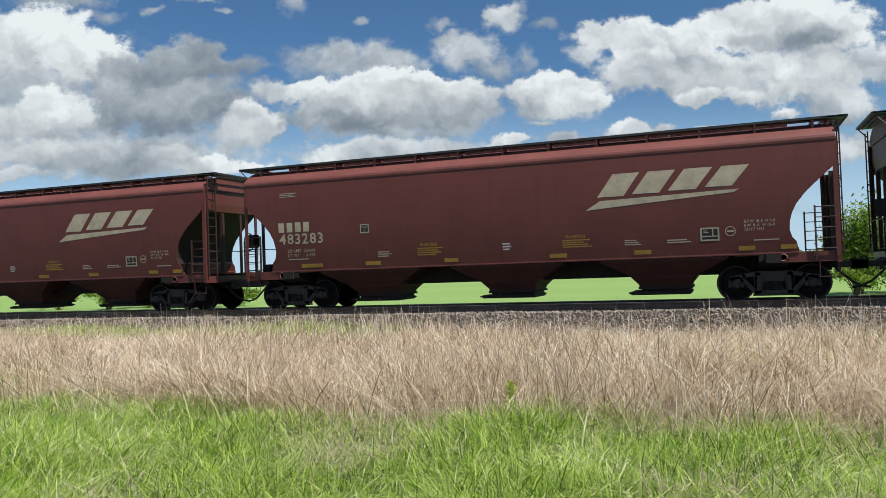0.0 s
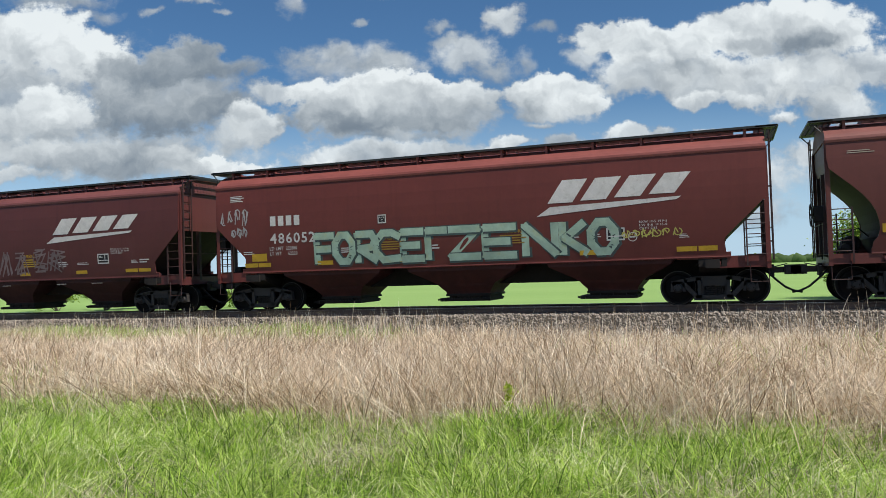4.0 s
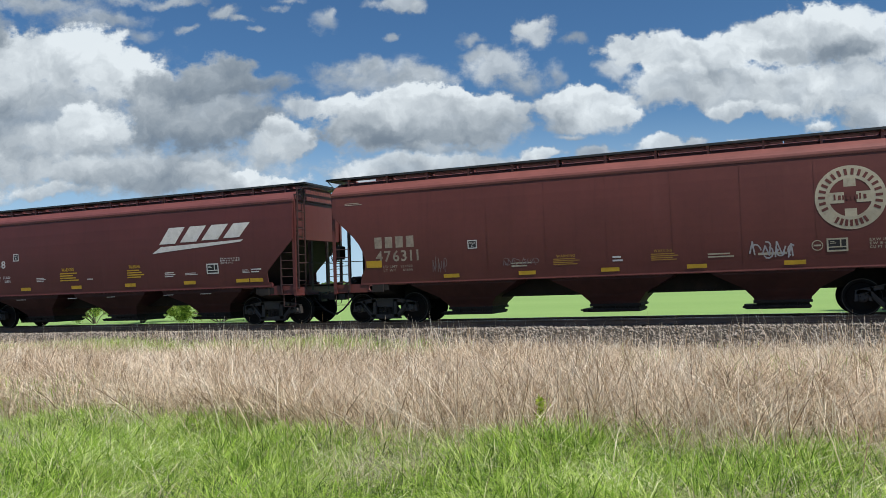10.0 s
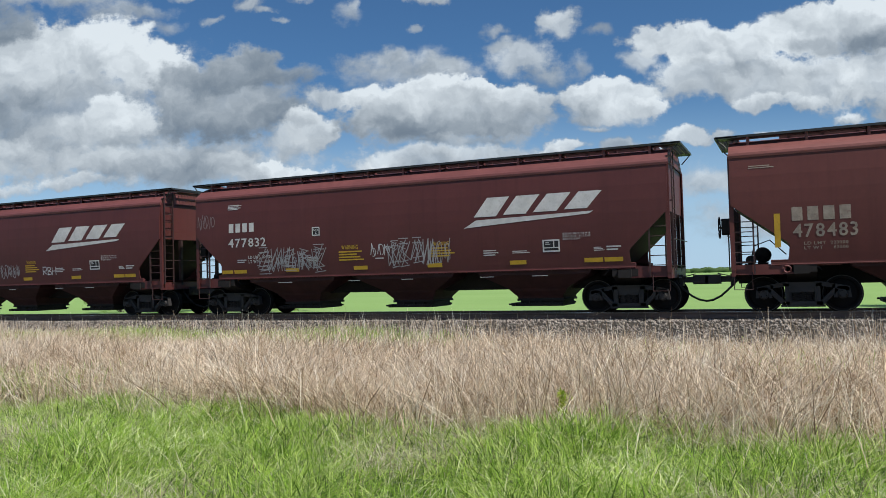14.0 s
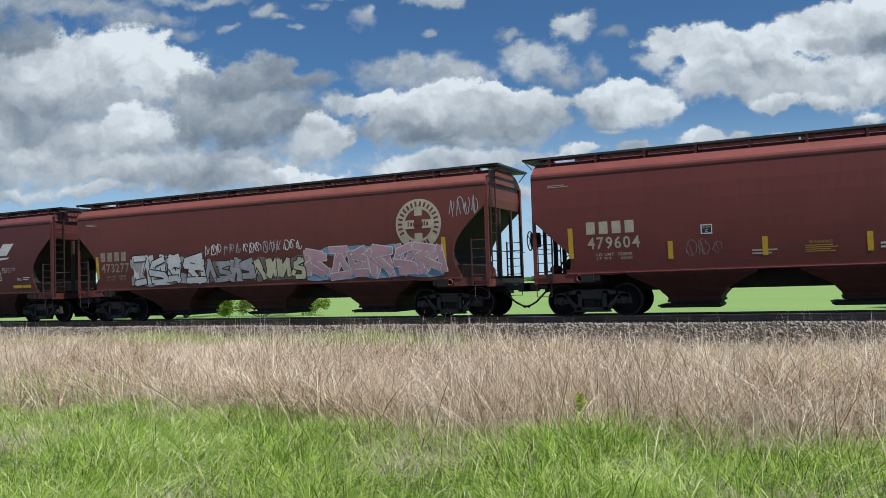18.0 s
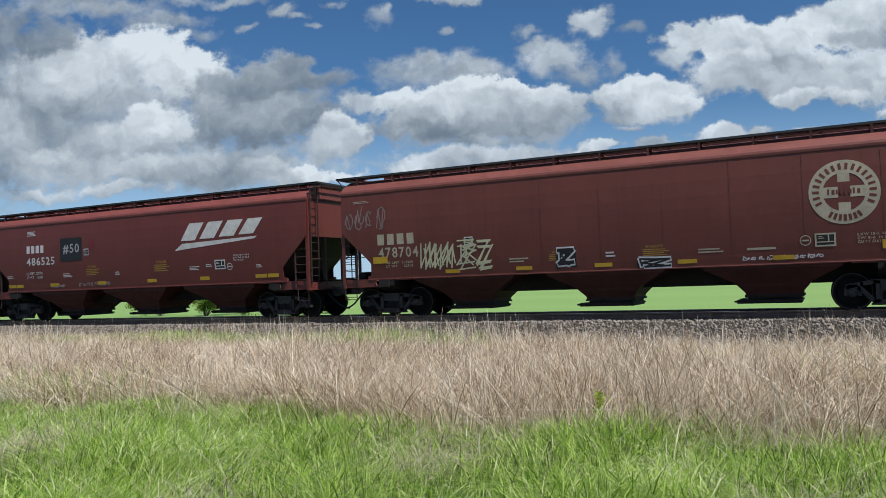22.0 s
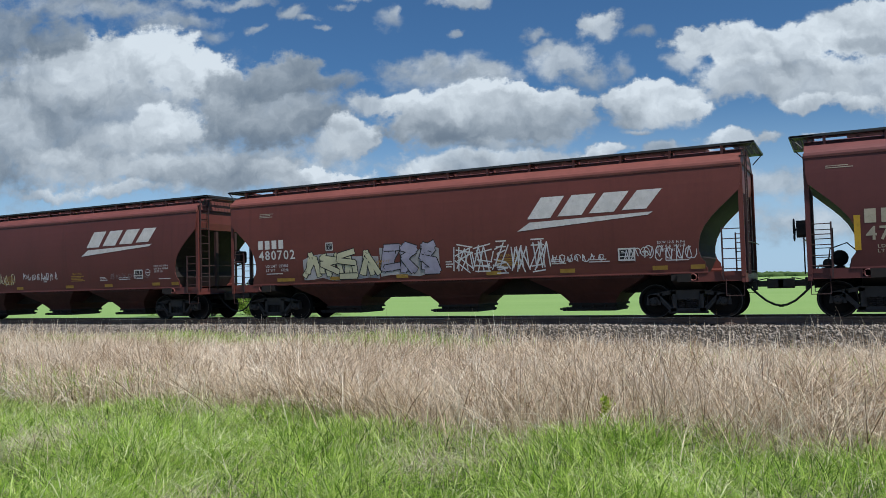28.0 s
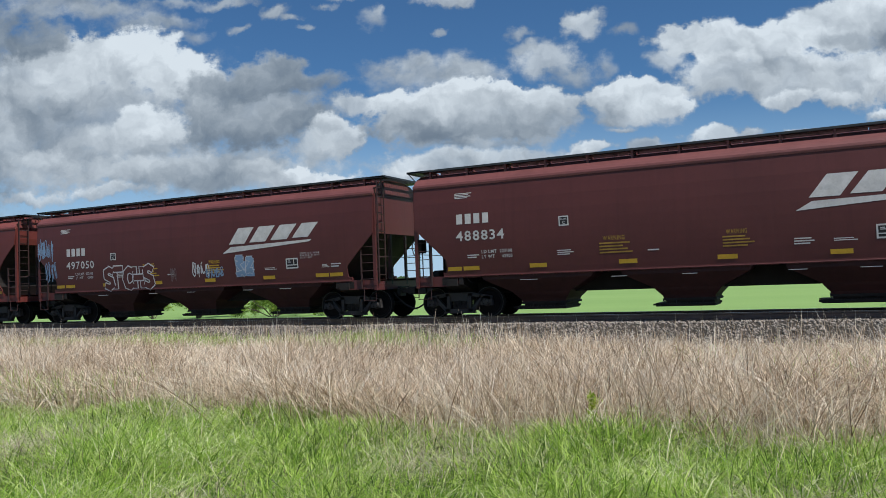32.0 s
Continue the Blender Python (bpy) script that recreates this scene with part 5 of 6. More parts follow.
def marks_short(c, number, load, light, warn=None, plate=3.45, logo=10.28, dx=0.0, dz=0.0):
    """Lettering of the newer slant-ended cars."""
    warn = warn or YELLOW
    c.bars(1.45, 2.02, 3.61, 3.77, 4)
    c.emblem_words(1.48 + dx, 2.61 + dx, 2.83 + dz, 3.13 + dz)
    c.stencil("car_number", number, 1.46 + dx, 3.02 + dx, 2.32 + dz, 2.62 + dz, c.letters)
    c.frame_box(plate, plate + 0.29, 2.58 + dz, 2.86 + dz, None, "plate")
    c.load_lines(2.27, 3.24, 1.77, 2.02, load, light)
    c.bars(1.80, 2.21, 1.80, 1.90, 2)
    c.bars(4.61, 5.12, 1.76, 1.90, 3)
    c.warning(5.83, 6.74, 1.74, 2.22, warn)
    c.bars(7.15, 7.53, 1.755, 1.79, 1)
    c.warning(9.08, 9.85, 1.75, 2.20, warn)
    c.bars(10.77, 11.23, 1.72, 1.88, 3)
    c.bars(11.66, 12.22, 1.76, 1.83, 2)
    c.frame_box(12.58, 13.08, 1.76, 2.11, None, "grid")
    c.dims(13.18, 13.96, 2.06, 2.28)
    c.bars(14.04, 14.33, 1.75, 1.85, 3)
    c.bars(14.39, 14.82, 1.75, 1.87, 2)
    c.logo(logo, logo + 4.25, 2.55 + dz, 3.46 + dz)
    for a, b in ((1.12, 1.58), (1.64, 2.16), (3.75, 4.27), (6.35, 6.85), (8.93, 9.42), (11.57, 12.07), (13.76, 14.28), (14.32, 14.83)):
        c.reflector(a, b, 1.435, 1.555)
    for a in (3.4, 6.1, 8.0, 10.6, 12.2):
        c.bars(a, a + 0.55, 1.085, 1.105, 1)


def marks_new(c, number, load, light):
    """Lettering of the newest dark cars: one long reflector at each end."""
    c.bars(1.45, 2.05, 3.63, 3.76, 3)
    c.emblem_words(1.55, 2.67, 2.82, 3.13)
    c.stencil("car_number", number, 1.57, 3.14, 2.30, 2.60, c.letters)
    c.frame_box(3.48, 3.77, 2.58, 2.85, None, "plate")
    c.load_lines(1.95, 2.85, 1.77, 2.02, load, light)
    c.bars(4.80, 5.35, 1.76, 1.92, 3)
    c.warning(6.25, 7.15, 1.74, 2.22, YELLOW)
    c.warning(9.15, 10.0, 1.75, 2.22, YELLOW)
    c.bars(10.10, 10.5, 1.76, 2.0, 4)
    c.bars(11.05, 11.75, 1.76, 1.92, 3)
    c.bars(11.95, 12.6, 1.80, 1.86, 2)
    c.frame_box(12.9, 13.3, 1.76, 2.08, None, "grid")
    c.dims(13.35, 14.0, 2.05, 2.28)
    c.ring_mark(14.95, 1.98, 0.1)
    c.ring_mark(1.15, 1.98, 0.1)
    c.logo(10.02, 14.2, 2.62, 3.54)
    c.reflector(0.98, 2.05, 1.43, 1.55)
    c.reflector(14.0, 15.0, 1.43, 1.55)
    for a in (4.75, 7.3, 9.2, 11.9):
        c.reflector(a, a + 0.52, 1.435, 1.55)
    c.bars(2.1, 3.2, 1.50, 1.54, 1)
    c.bars(12.6, 13.8, 1.50, 1.54, 1)
    for a in (3.4, 6.1, 8.0, 10.6, 12.2):
        c.bars(a, a + 0.6, 1.06, 1.105, 2)


def marks_medium(c, number, load, light, dx=0.0, dz=0.0, top=2.39):
    c.bars(top, top + 0.55, 3.57, 3.75, 4)
    c.emblem_words(2.35 + dx, 3.50 + dx, 2.84 + 0.7 * dz, 3.15 + 0.7 * dz)
    c.stencil("car_number", number, 2.35 + dx, (4.08 if dz == 0 else 3.96) + dx, 2.33 + dz, 2.66 + dz, c.letters)
    c.load_lines(2.31 + dx, 3.30 + dx, 1.79, 2.06, load, light)
    c.frame_box(5.84, 6.11, 2.62, 2.88, None, "plate")
    c.warning(5.91, 6.68, 1.82, 2.22, OCHRE)
    c.bars(4.56, 5.07, 1.79, 1.94, 3)
    c.bars(7.54, 7.81, 1.79, 1.91, 2)
    c.warning(9.62, 10.45, 1.84, 2.24, OCHRE)
    c.bars(11.40, 11.88, 1.82, 1.95, 3)
    c.bars(12.19, 12.50, 1.91, 2.00, 2)
    c.frame_box(12.62, 13.11, 1.80, 2.14, None, "grid")
    c.ring_mark(13.31, 1.88, 0.115)
    c.dims(13.50, 14.22, 2.04, 2.30)
    c.bars(14.51, 14.76, 1.80, 1.90, 3)
    c.logo(10.72, 14.99, 2.55, 3.58)
    for a, b in ((1.07, 1.55), (1.57, 2.03), (3.71, 4.25), (6.5, 7.0), (9.22, 9.70), (11.87, 12.32), (14.43, 14.94), (14.98, 15.45)):
        c.reflector(a, b, 1.435, 1.565)
    c.bars(1.05, 1.5, 1.85, 1.94, 2)


def marks_long(c, number, load, light, strips=True):
    """Lettering of the older round-ended cars with the slanted emblem."""
    c.bars(1.36, 2.02, 3.56, 3.69, 3, FADED)
    c.emblem_words(1.28, 2.47, 2.45, 2.75)
    c.stencil("car_number", number, 1.31, 2.87, 2.07, 2.40, c.letters)
    c.load_lines(1.59, 2.56, 1.67, 1.91, load, light)
    c.bars(1.6, 2.5, 1.58, 1.61, 1)
    c.frame_box(4.16, 4.45, 2.30, 2.57, None, "plate")
    c.bars(4.70, 5.15, 1.56, 1.72, 3)
    c.warning(5.99, 6.80, 1.55, 1.91, OCHRE)
    c.bars(8.61, 8.88, 1.60, 1.79, 3, WHITE)
    c.warning(10.33, 11.14, 1.59, 1.93, OCHRE)
    c.bars(12.02, 12.45, 1.58, 1.72, 3)
    c.bars(13.12, 13.76, 1.59, 1.68, 2)
    c.frame_box(13.96, 14.43, 1.60, 1.95, None, "grid")
    c.ring_mark(14.70, 1.83, 0.12)
    c.dims(15.04, 15.77, 1.79, 2.10)
    c.bars(15.25, 15.95, 1.56, 1.59, 1)
    c.logo(11.02, 15.35, 2.57, 3.57)
    if strips:
        for a, b in ((2.04, 2.80), (4.26, 4.77), (6.82, 7.25), (9.95, 10.43), (12.26, 12.70), (14.88, 15.28), (15.88, 16.25)):
            c.reflector(a, b, 1.32, 1.435, OCHRE)


def marks_roundel(c, number, load, light, upright=False, round_paint=None, words=None, at=14.9, dx=-0.15):
    """Lettering of the cars with the round emblem."""
    words = words or FADED
    c.bars(0.5, 1.2, 3.69, 3.76, 2, FADED)
    c.emblem_words(1.45 + dx, 2.88 + dx, 2.30, 2.64, words)
    c.stencil("car_number", number, 1.49 + dx, 2.93 + dx, 1.88, 2.22, words)
    c.load_lines(1.73 + dx, 2.71 + dx, 1.58, 1.77, load, light, words)
    c.frame_box(4.52 + dx, 4.81 + dx, 2.15, 2.40, WHITE, "plate")
    c.bars(5.87, 6.51, 1.57, 1.69, 2)
    c.warning(7.10, 7.89, 1.57, 1.85, OCHRE)
    c.bars(8.75, 9.02, 1.60, 1.74, 2, WHITE)
    c.warning(9.77, 10.48, 1.58, 1.87, OCHRE)
    c.bars(11.22, 11.85, 1.59, 1.70, 2)
    c.bars(12.43, 13.11, 1.60, 1.66, 1)
    c.ring_mark(13.80, 1.78, 0.12)
    c.frame_box(14.01, 14.48, 1.61, 1.94, None, "grid")
    c.dims(14.95, 15.72, 1.63, 1.90)
    c.roundel(at, 2.92, 0.785, round_paint or TAN)
    if upright:
        for x in (3.78, 6.12, 8.47, 10.77, 13.06):
            c.reflector(x, x + 0.13, 1.54, 2.01)
        c.reflector(1.06, 1.20, 1.65, 2.50)
        c.reflector(15.73, 15.87, 1.60, 2.48)
    else:
        c.reflector(1.20, 1.73, 1.72, 1.93)
        c.reflector(15.47, 15.97, 1.50, 1.72)
        for a in (3.75, 6.07, 8.42, 10.68, 13.03):
            c.reflector(a, a + 0.5, 1.33, 1.44)


def marks_grey(c, number):
    c.stencil("reporting_mark", "WFRX", 1.47, 2.37, 2.77, 3.01, INK)
    c.stencil("car_number", number, 1.45, 2.59, 2.32, 2.56, INK)
    c.frame_box(3.74, 4.0, 2.60, 2.86, INK, "plate", False)
    c.load_lines(1.49, 2.40, 1.80, 2.04, "223200", "41800", PALE_INK)
    for a, b in ((5.64, 6.44), (9.46, 10.20)):
        c.warning(a, b, 1.83, 2.24, PALE_INK)
    c.bars(5.0, 5.5, 1.80, 1.92, 2, PALE_INK)
    c.bars(8.17, 8.56, 1.80, 2.03, 3, PALE_INK)
    c.bars(10.26, 10.82, 1.80, 1.95, 2, PALE_INK)
    c.bars(12.6, 13.1, 1.80, 1.98, 3, PALE_INK)
    c.dims(13.2, 14.0, 1.85, 2.2, PALE_INK)
    c.reflector(1.13, 2.01, 1.44, 1.59, ORANGE)
    for a in (3.76, 6.42, 9.01, 11.67):
        c.reflector(a, a + 0.48, 1.45, 1.60, ORANGE)
    c.reflector(14.05, 15.0, 1.44, 1.58, ORANGE)


TRAIN = []   # (car, place of its front end along the track at the start)


def add_car(front, kind, number, paint, letters, label):
    c = Car(kind, number, paint, letters, label)
    TRAIN.append((c, front))
    return c


BROWN_SLANT = "brown-red steel grain hopper car with white lettering, rolling"
c = add_car(-33.5, "L", "", "brown", TAN, "brown-red grain hopper car with yellowed lettering, leading")
marks_long(c, "483612", "223600", "62800")
c = add_car(-14.70, "L", "", "brown", TAN, "brown-red round-ended grain hopper car with yellowed emblem")
marks_long(c, "483283", "224600", "61900")
c = add_car(3.69, "L", "", "brown", TAN, "brown-red hopper car with a half-worn round emblem")
marks_roundel(c, "476704", "224000", "62000", at=14.84, dx=-0.25)
c.seams(7)
c.tag(1, 4.2, 4.8, 1.55, 2.1, "grey", 0.03, 3)
c.tag(2, 5.6, 6.1, 1.6, 2.0, "grey", 0.03, 3)
c = add_car(22.19, "S", "", "maroon", WHITE, "maroon hopper car with grey spray tags over white lettering")
marks_short(c, "497575", "222900", "63100")
c.scrawl(3, "BTC", 0.25, 1.40, 3.18, 3.58, "grey", 0.075)
c.scrawl(4, "ELK", 0.35, 1.38, 2.72, 3.08, "grey", 0.075)
c.scrawl(5, "KP", 0.62, 1.32, 2.22, 2.62, "grey", 0.075)
c.piece(6, 7.8, 11.15, 1.40, 2.38, None, "grey", 4, None, 0.07)
c = add_car(39.72, "M", "", "wine", WHITE, "wine-red hopper car with a long green and cream graffiti word")
marks_medium(c, "486052", "223880", "62220", -0.28, -0.17, 0.6)
c.reflector(1.35, 1.9, 1.62, 1.86)
c.tag(7, 0.2, 1.3, 2.75, 3.4, "silver", 0.05, 4)
c.tag(8, 0.6, 1.25, 2.35, 2.8, "silver", 0.05, 2)
for ch, xa, xb in (("F", 3.72, 4.28), ("O", 4.36, 4.94), ("R", 5.12, 5.72), ("G", 5.74, 6.5), ("E", 6.62, 7.24), ("T", 7.42, 7.98), ("Z", 8.12, 8.98), ("E", 9.18, 10.05), ("N", 10.36, 11.2), ("K", 11.42, 12.06), ("O", 12.2, 12.84)):
    lines_ = [[(xa + (xb - xa) * u, 1.52 + 0.80 * v) for u, v in line] for line in STROKES[ch]]
    c.mark("graffiti_shadow", lambda s: [ribbon(s, [(x + 0.03, z - 0.015) for x, z in line], 0.30, 0.0085) for line in lines_], SPRAY["teal"])
    c.mark("graffiti_letter", lambda s: [ribbon(s, line, 0.215, 0.010) for line in lines_], SPRAY["mint"], "broad pale mint graffiti letter")
c.tag(9, 13.0, 14.6, 1.85, 2.1, "yellow", 0.04, 6)
c = add_car(57.75, "L", "", "brown", TAN, "brown-red hopper car with a yellowed round emblem and black scrawl")
marks_roundel(c, "478695", "224400", "61600", at=14.94, dx=0.0)
c.tag(10, 11.95, 15.0, 1.80, 2.28, "black", 0.035, 9)
c = add_car(76.44, "L", "", "orange", TAN, "orange-brown hopper car with two small white spray tags")
marks_long(c, "474506", "224400", "61600", False)
for a, b in ((1.4, 2.3), (4.1, 4.6), (6.7, 7.25), (9.5, 10.05), (12.0, 12.6), (14.1, 15.4)):
    c.reflector(a, b, 1.33, 1.445)
for seed, xa, xb, za in ((11, 7.10, 8.40, 1.64), (12, 12.45, 13.60, 1.62)):
    c.scrawl(seed, "SKARE", xa, xb, za, za + 0.36, "white", 0.028)
    xm = (xa + xb) / 2
    c.mark("graffiti_halo", lambda s: ribbon(s, [(xm + 0.16 * math.cos(a), za + 0.49 + 0.055 * math.sin(a)) for a in np.linspace(0, 2 * math.pi, 13)], 0.035), SPRAY["white"])
    c.mark("graffiti_dots", lambda s: [rect(s, x - 0.025, x + 0.025, z - 0.025, z + 0.025) for x, z in ((xa - 0.12, za + 0.10), (xa - 0.05, za + 0.2), (xb + 0.05, za + 0.12), (xb + 0.14, za + 0.18), (xb + 0.16, za + 0.08))], SPRAY["white"])
c.tag(13, 2.75, 3.3, 1.55, 2.05, "grey", 0.025, 3)
c = add_car(95.22, "S", "", "plum", WHITE, "dark plum hopper car with a white hand-painted tag")
marks_new(c, "498691", "224700", "61300")
c.tag(14, 2.95, 5.1, 1.52, 1.86, "white", 0.045, 10)
for x in (2.8, 5.25):
    c.mark("graffiti_star", lambda s: [ribbon(s, [(x - 0.14 * math.cos(a), 1.70 - 0.14 * math.sin(a)), (x + 0.14 * math.cos(a), 1.70 + 0.14 * math.sin(a))], 0.03) for a in (0, 0.79, 1.57, 2.36)], SPRAY["white"])
c = add_car(112.73, "S", "", "maroon", WHITE, BROWN_SLANT)
marks_short(c, "497188", "224100", "61900")
c = add_car(130.22, "L", "", "brown", TAN, "brown-red hopper car with seamed sides and a yellowed round emblem")
marks_roundel(c, "476311", "224400", "61600", at=14.58, dx=0.05)
c.seams(9)
c.tag(15, 12.2, 13.4, 1.50, 1.95, "silver", 0.05, 4)
c.tag(16, 3.4, 3.9, 1.5, 2.0, "grey", 0.025, 3)
c.tag(17, 5.6, 6.7, 1.6, 1.85, "grey", 0.025, 4)
c = add_car(148.66, "S", "", "maroon", WHITE, BROWN_SLANT)
marks_short(c, "497678", "222900", "63100")
c = add_car(166.21, "S", "", "maroon", WHITE, "maroon hopper car with white lettering and two small tags")
marks_short(c, "497684", "223000", "63000")
c.tag(18, 7.66, 8.76, 1.50, 2.10, "silver", 0.035, 5)
c.scrawl(19, "RBH", 10.04, 10.81, 1.62, 1.94, "white", 0.03)
c.tag(20, 4.0, 4.4, 1.65, 2.0, "grey", 0.025, 2)
c = add_car(183.89, "S", "", "maroon", WHITE, "maroon hopper car with two silver graffiti pieces")
marks_short(c, "477832", "225500", "61000", plate=4.86, logo=10.2)
c.piece(21, 2.6, 5.3, 1.40, 2.30, None, "silver", 5, None, 0.035)
c.tag(22, 3.4, 5.1, 1.5, 2.0, "silver", 0.035, 6)
c.piece(23, 7.6, 9.2, 1.45, 2.38, None, "silver", 4, None, 0.035)
c.tag(24, 6.97, 7.7, 1.75, 2.25, "white", 0.03, 3)
c.tag(25, 9.0, 9.75, 1.45, 2.3, "silver", 0.03, 3)
c.tag(26, 0.12, 0.9, 2.90, 3.5, "grey", 0.035, 2)
c = add_car(201.48, "E", "", "brown", TAN, "brown-red hopper car with upright yellow strips and a round emblem")
marks_roundel(c, "478483", "223000", "63000", True, at=15.37, dx=0.0)
c = add_car(220.68, "R", "", "maroon", WHITE, BROWN_SLANT)
marks_short(c, "496794", "223100", "62900", OCHRE, plate=4.26, logo=9.78, dx=0.27, dz=-0.15)
c = add_car(238.22, "L", "", "rust", TAN, "rust-red hopper car covered along its lower side with silver graffiti")
marks_roundel(c, "473277", "223300", "62700", True, at=14.97)
c.piece(27, 2.85, 6.35, 1.28, 2.50, "white", "black", 4, "silver", 0.04)
c.piece(28, 6.45, 8.6, 1.30, 2.25, "silver", "black", 4, "grey", 0.035)
c.piece(29, 8.5, 10.7, 1.32, 2.20, "cream", "black", 4, "grey", 0.035)
for i in range(5):
    c.tag(30 + i, 6.45 + 0.85 * i, 7.25 + 0.85 * i, 2.3, 2.72, "silver" if i % 2 else "white", 0.04, 3)
c.piece(36, 10.75, 15.75, 1.26, 2.42, "pink", "white", 6, "blue", 0.03)
c.tag(37, 16.0, 17.0, 3.05, 3.7, "silver", 0.035, 4)
c = add_car(256.84, "D", "", "wine", TAN, "wine-red hopper car with upright yellow strips and a round emblem")
marks_roundel(c, "479604", "223000", "63000", True, TAN, TAN, at=13.21, dx=0.12)
c.tag(38, 4.2, 5.2, 1.55, 2.1, "grey", 0.025, 3)
c = add_car(275.58, "M", "", "wine", WHITE, "wine-red hopper car with thin hand-painted white letters")
marks_medium(c, "486984", "223500", "62500", 0.18)
c.tag(39, 0.3, 1.6, 2.55, 3.4, "silver", 0.04, 4)
for ch, x0, x1 in (("E", 5.5, 5.8), ("L", 6.25, 6.55), ("N", 7.35, 7.8), ("O", 8.25, 8.75), ("N", 9.05, 9.5)):
    z0 = 1.48
    strokes = {"E": [[(1, 1), (0, 1), (0, 0), (1, 0)], [(0, 0.5), (0.8, 0.5)]], "L": [[(0, 1), (0, 0), (1, 0.05)]], "N": [[(0, 0), (0.05, 1), (0.95, 0.05), (1, 1)]], "O": [[(0.2, 0), (0, 0.5), (0.25, 1), (0.8, 0.95), (1, 0.4), (0.7, 0), (0.2, 0)]]}[ch]
    c.mark("painted_letter", lambda s: [ribbon(s, [(x0 + (x1 - x0) * a, z0 + 0.55 * b) for a, b in st_], 0.045) for st_ in strokes], SPRAY["white"])
c.scrawl(40, "SONT", 3.35, 4.55, 1.72, 1.98, "silver", 0.03)
c = add_car(293.66, "M", "", "wine", WHITE, "wine-red hopper car with a black painted panel marked #50")
marks_medium(c, "486525", "223700", "62300")
c.mark("black_panel", lambda s: rect(s, 4.45, 5.72, 2.44, 3.36, 0.010), SPRAY["black"], "black painted panel")
panel = c.stencil("panel_number", "#50", 4.62, 5.58, 2.72, 3.12, SPRAY["silver"])
panel.location.y = -0.006
c.tag(41, 6.15, 6.45, 2.75, 3.3, "red", 0.05, 3)
c.tag(42, 3.75, 4.6, 1.38, 1.52, "silver", 0.03, 6)
c.tag(43, 5.4, 7.2, 1.38, 1.55, "silver", 0.03, 8)
c = add_car(311.74, "D", "", "rust", TAN, "rust-red hopper car with seamed sides, round emblem and spray tags")
marks_roundel(c, "478704", "223300", "62700", False, TAN, TAN, at=14.71, dx=-0.07)
c.seams(9)
c.tag(44, 0.15, 1.75, 2.75, 3.6, "grey", 0.05, 4)
c.piece(45, 2.95, 5.45, 1.36, 2.36, None, "cream", 4, None, 0.06)
c.piece(46, 7.3, 7.9, 1.30, 1.92, "black", "white", 1)
c.piece(47, 9.6, 10.5, 1.26, 1.55, "black", "white", 1)
c.tag(48, 12.3, 14.2, 1.33, 1.45, "white", 0.03, 10)
c = add_car(330.17, "W", "", "grey", INK, "pale grey grain hopper car with black lettering, rolling")
marks_grey(c, "447382")
c = add_car(347.58, "S", "", "plum", WHITE, "dark plum hopper car with white lettering, rolling")
marks_new(c, "498383", "224200", "61800")
c = add_car(364.92, "M", "", "maroon", WHITE, "maroon hopper car with a white tag high on its front corner")
marks_medium(c, "487018", "223600", "62400")
c.tag(49, 0.05, 1.65, 3.55, 3.95, "white", 0.05, 6)
c.tag(50, 0.1, 1.55, 3.2, 3.48, "silver", 0.04, 6)
c = add_car(383.0, "L", "", "brown", WHITE, "brown-red round-ended hopper car with small pale tags")
marks_long(c, "483905", "223600", "62400")
c.tag(51, 4.3, 6.8, 1.5, 2.0, "cream", 0.04, 7)
c.tag(52, 7.3, 9.6, 1.65, 2.0, "white", 0.035, 8)
c.tag(53, 12.6, 14.8, 1.6, 1.85, "grey", 0.03, 7)
c = add_car(401.85, "L", "", "rust", WHITE, "rust-red hopper car with three white and grey graffiti pieces")
marks_long(c, "480702", "223800", "62200")
c.piece(54, 3.2, 6.2, 1.30, 2.32, "cream", "black", 4, "silver", 0.03)
c.piece(55, 6.25, 8.4, 1.34, 2.48, "lilac", "black", 3, "silver", 0.03)
c.piece(56, 8.94, 12.0, 1.33, 2.32, None, "white", 5, None, 0.05)
c.tag(57, 12.0, 13.6, 1.60, 1.85, "white", 0.035, 7)
c.tag(58, 14.1, 16.05, 1.54, 2.0, "white", 0.035, 7)
c = add_car(420.54, "L", "", "maroon", TAN, "maroon hopper car with a clean white round emblem and yellow strips")
marks_roundel(c, "471851", "223800", "62000", True, WHITE, TAN, at=14.94, dx=-0.18)
c.tag(59, 2.9, 3.6, 1.75, 2.1, "grey", 0.04, 3)
c = add_car(439.16, "L", "", "wine", WHITE, "wine-red round-ended hopper car with white emblem")
marks_long(c, "483359", "222900", "63100")
c.tag(60, 0.3, 0.9, 2.7, 3.1, "grey", 0.03, 3)
c = add_car(457.74, "S", "", "maroon", WHITE, "maroon hopper car with pale blue and white graffiti tags")
marks_short(c, "497050", "223100", "62900", plate=4.26, logo=9.84, dx=0.32, dz=-0.15)
c.tag(61, 0.1, 1.05, 2.5, 3.5, "blue", 0.05, 5)
c.tag(62, 0.5, 1.25, 1.7, 2.6, "blue", 0.05, 4)
c.bubble(63, "STCHS", 3.85, 6.45, 1.28, 2.20, "white", 0.045, 0.20)
c.tag(64, 8.36, 9.2, 1.62, 2.2, "white", 0.05, 4)
c.tag(65, 9.0, 9.9, 1.55, 2.0, "blue", 0.05, 4)
c.piece(66, 10.4, 11.2, 1.53, 2.35, "blue", "white", 2, None, 0.02)
c.tag(67, 7.3, 7.6, 1.5, 2.0, "grey", 0.025, 2)
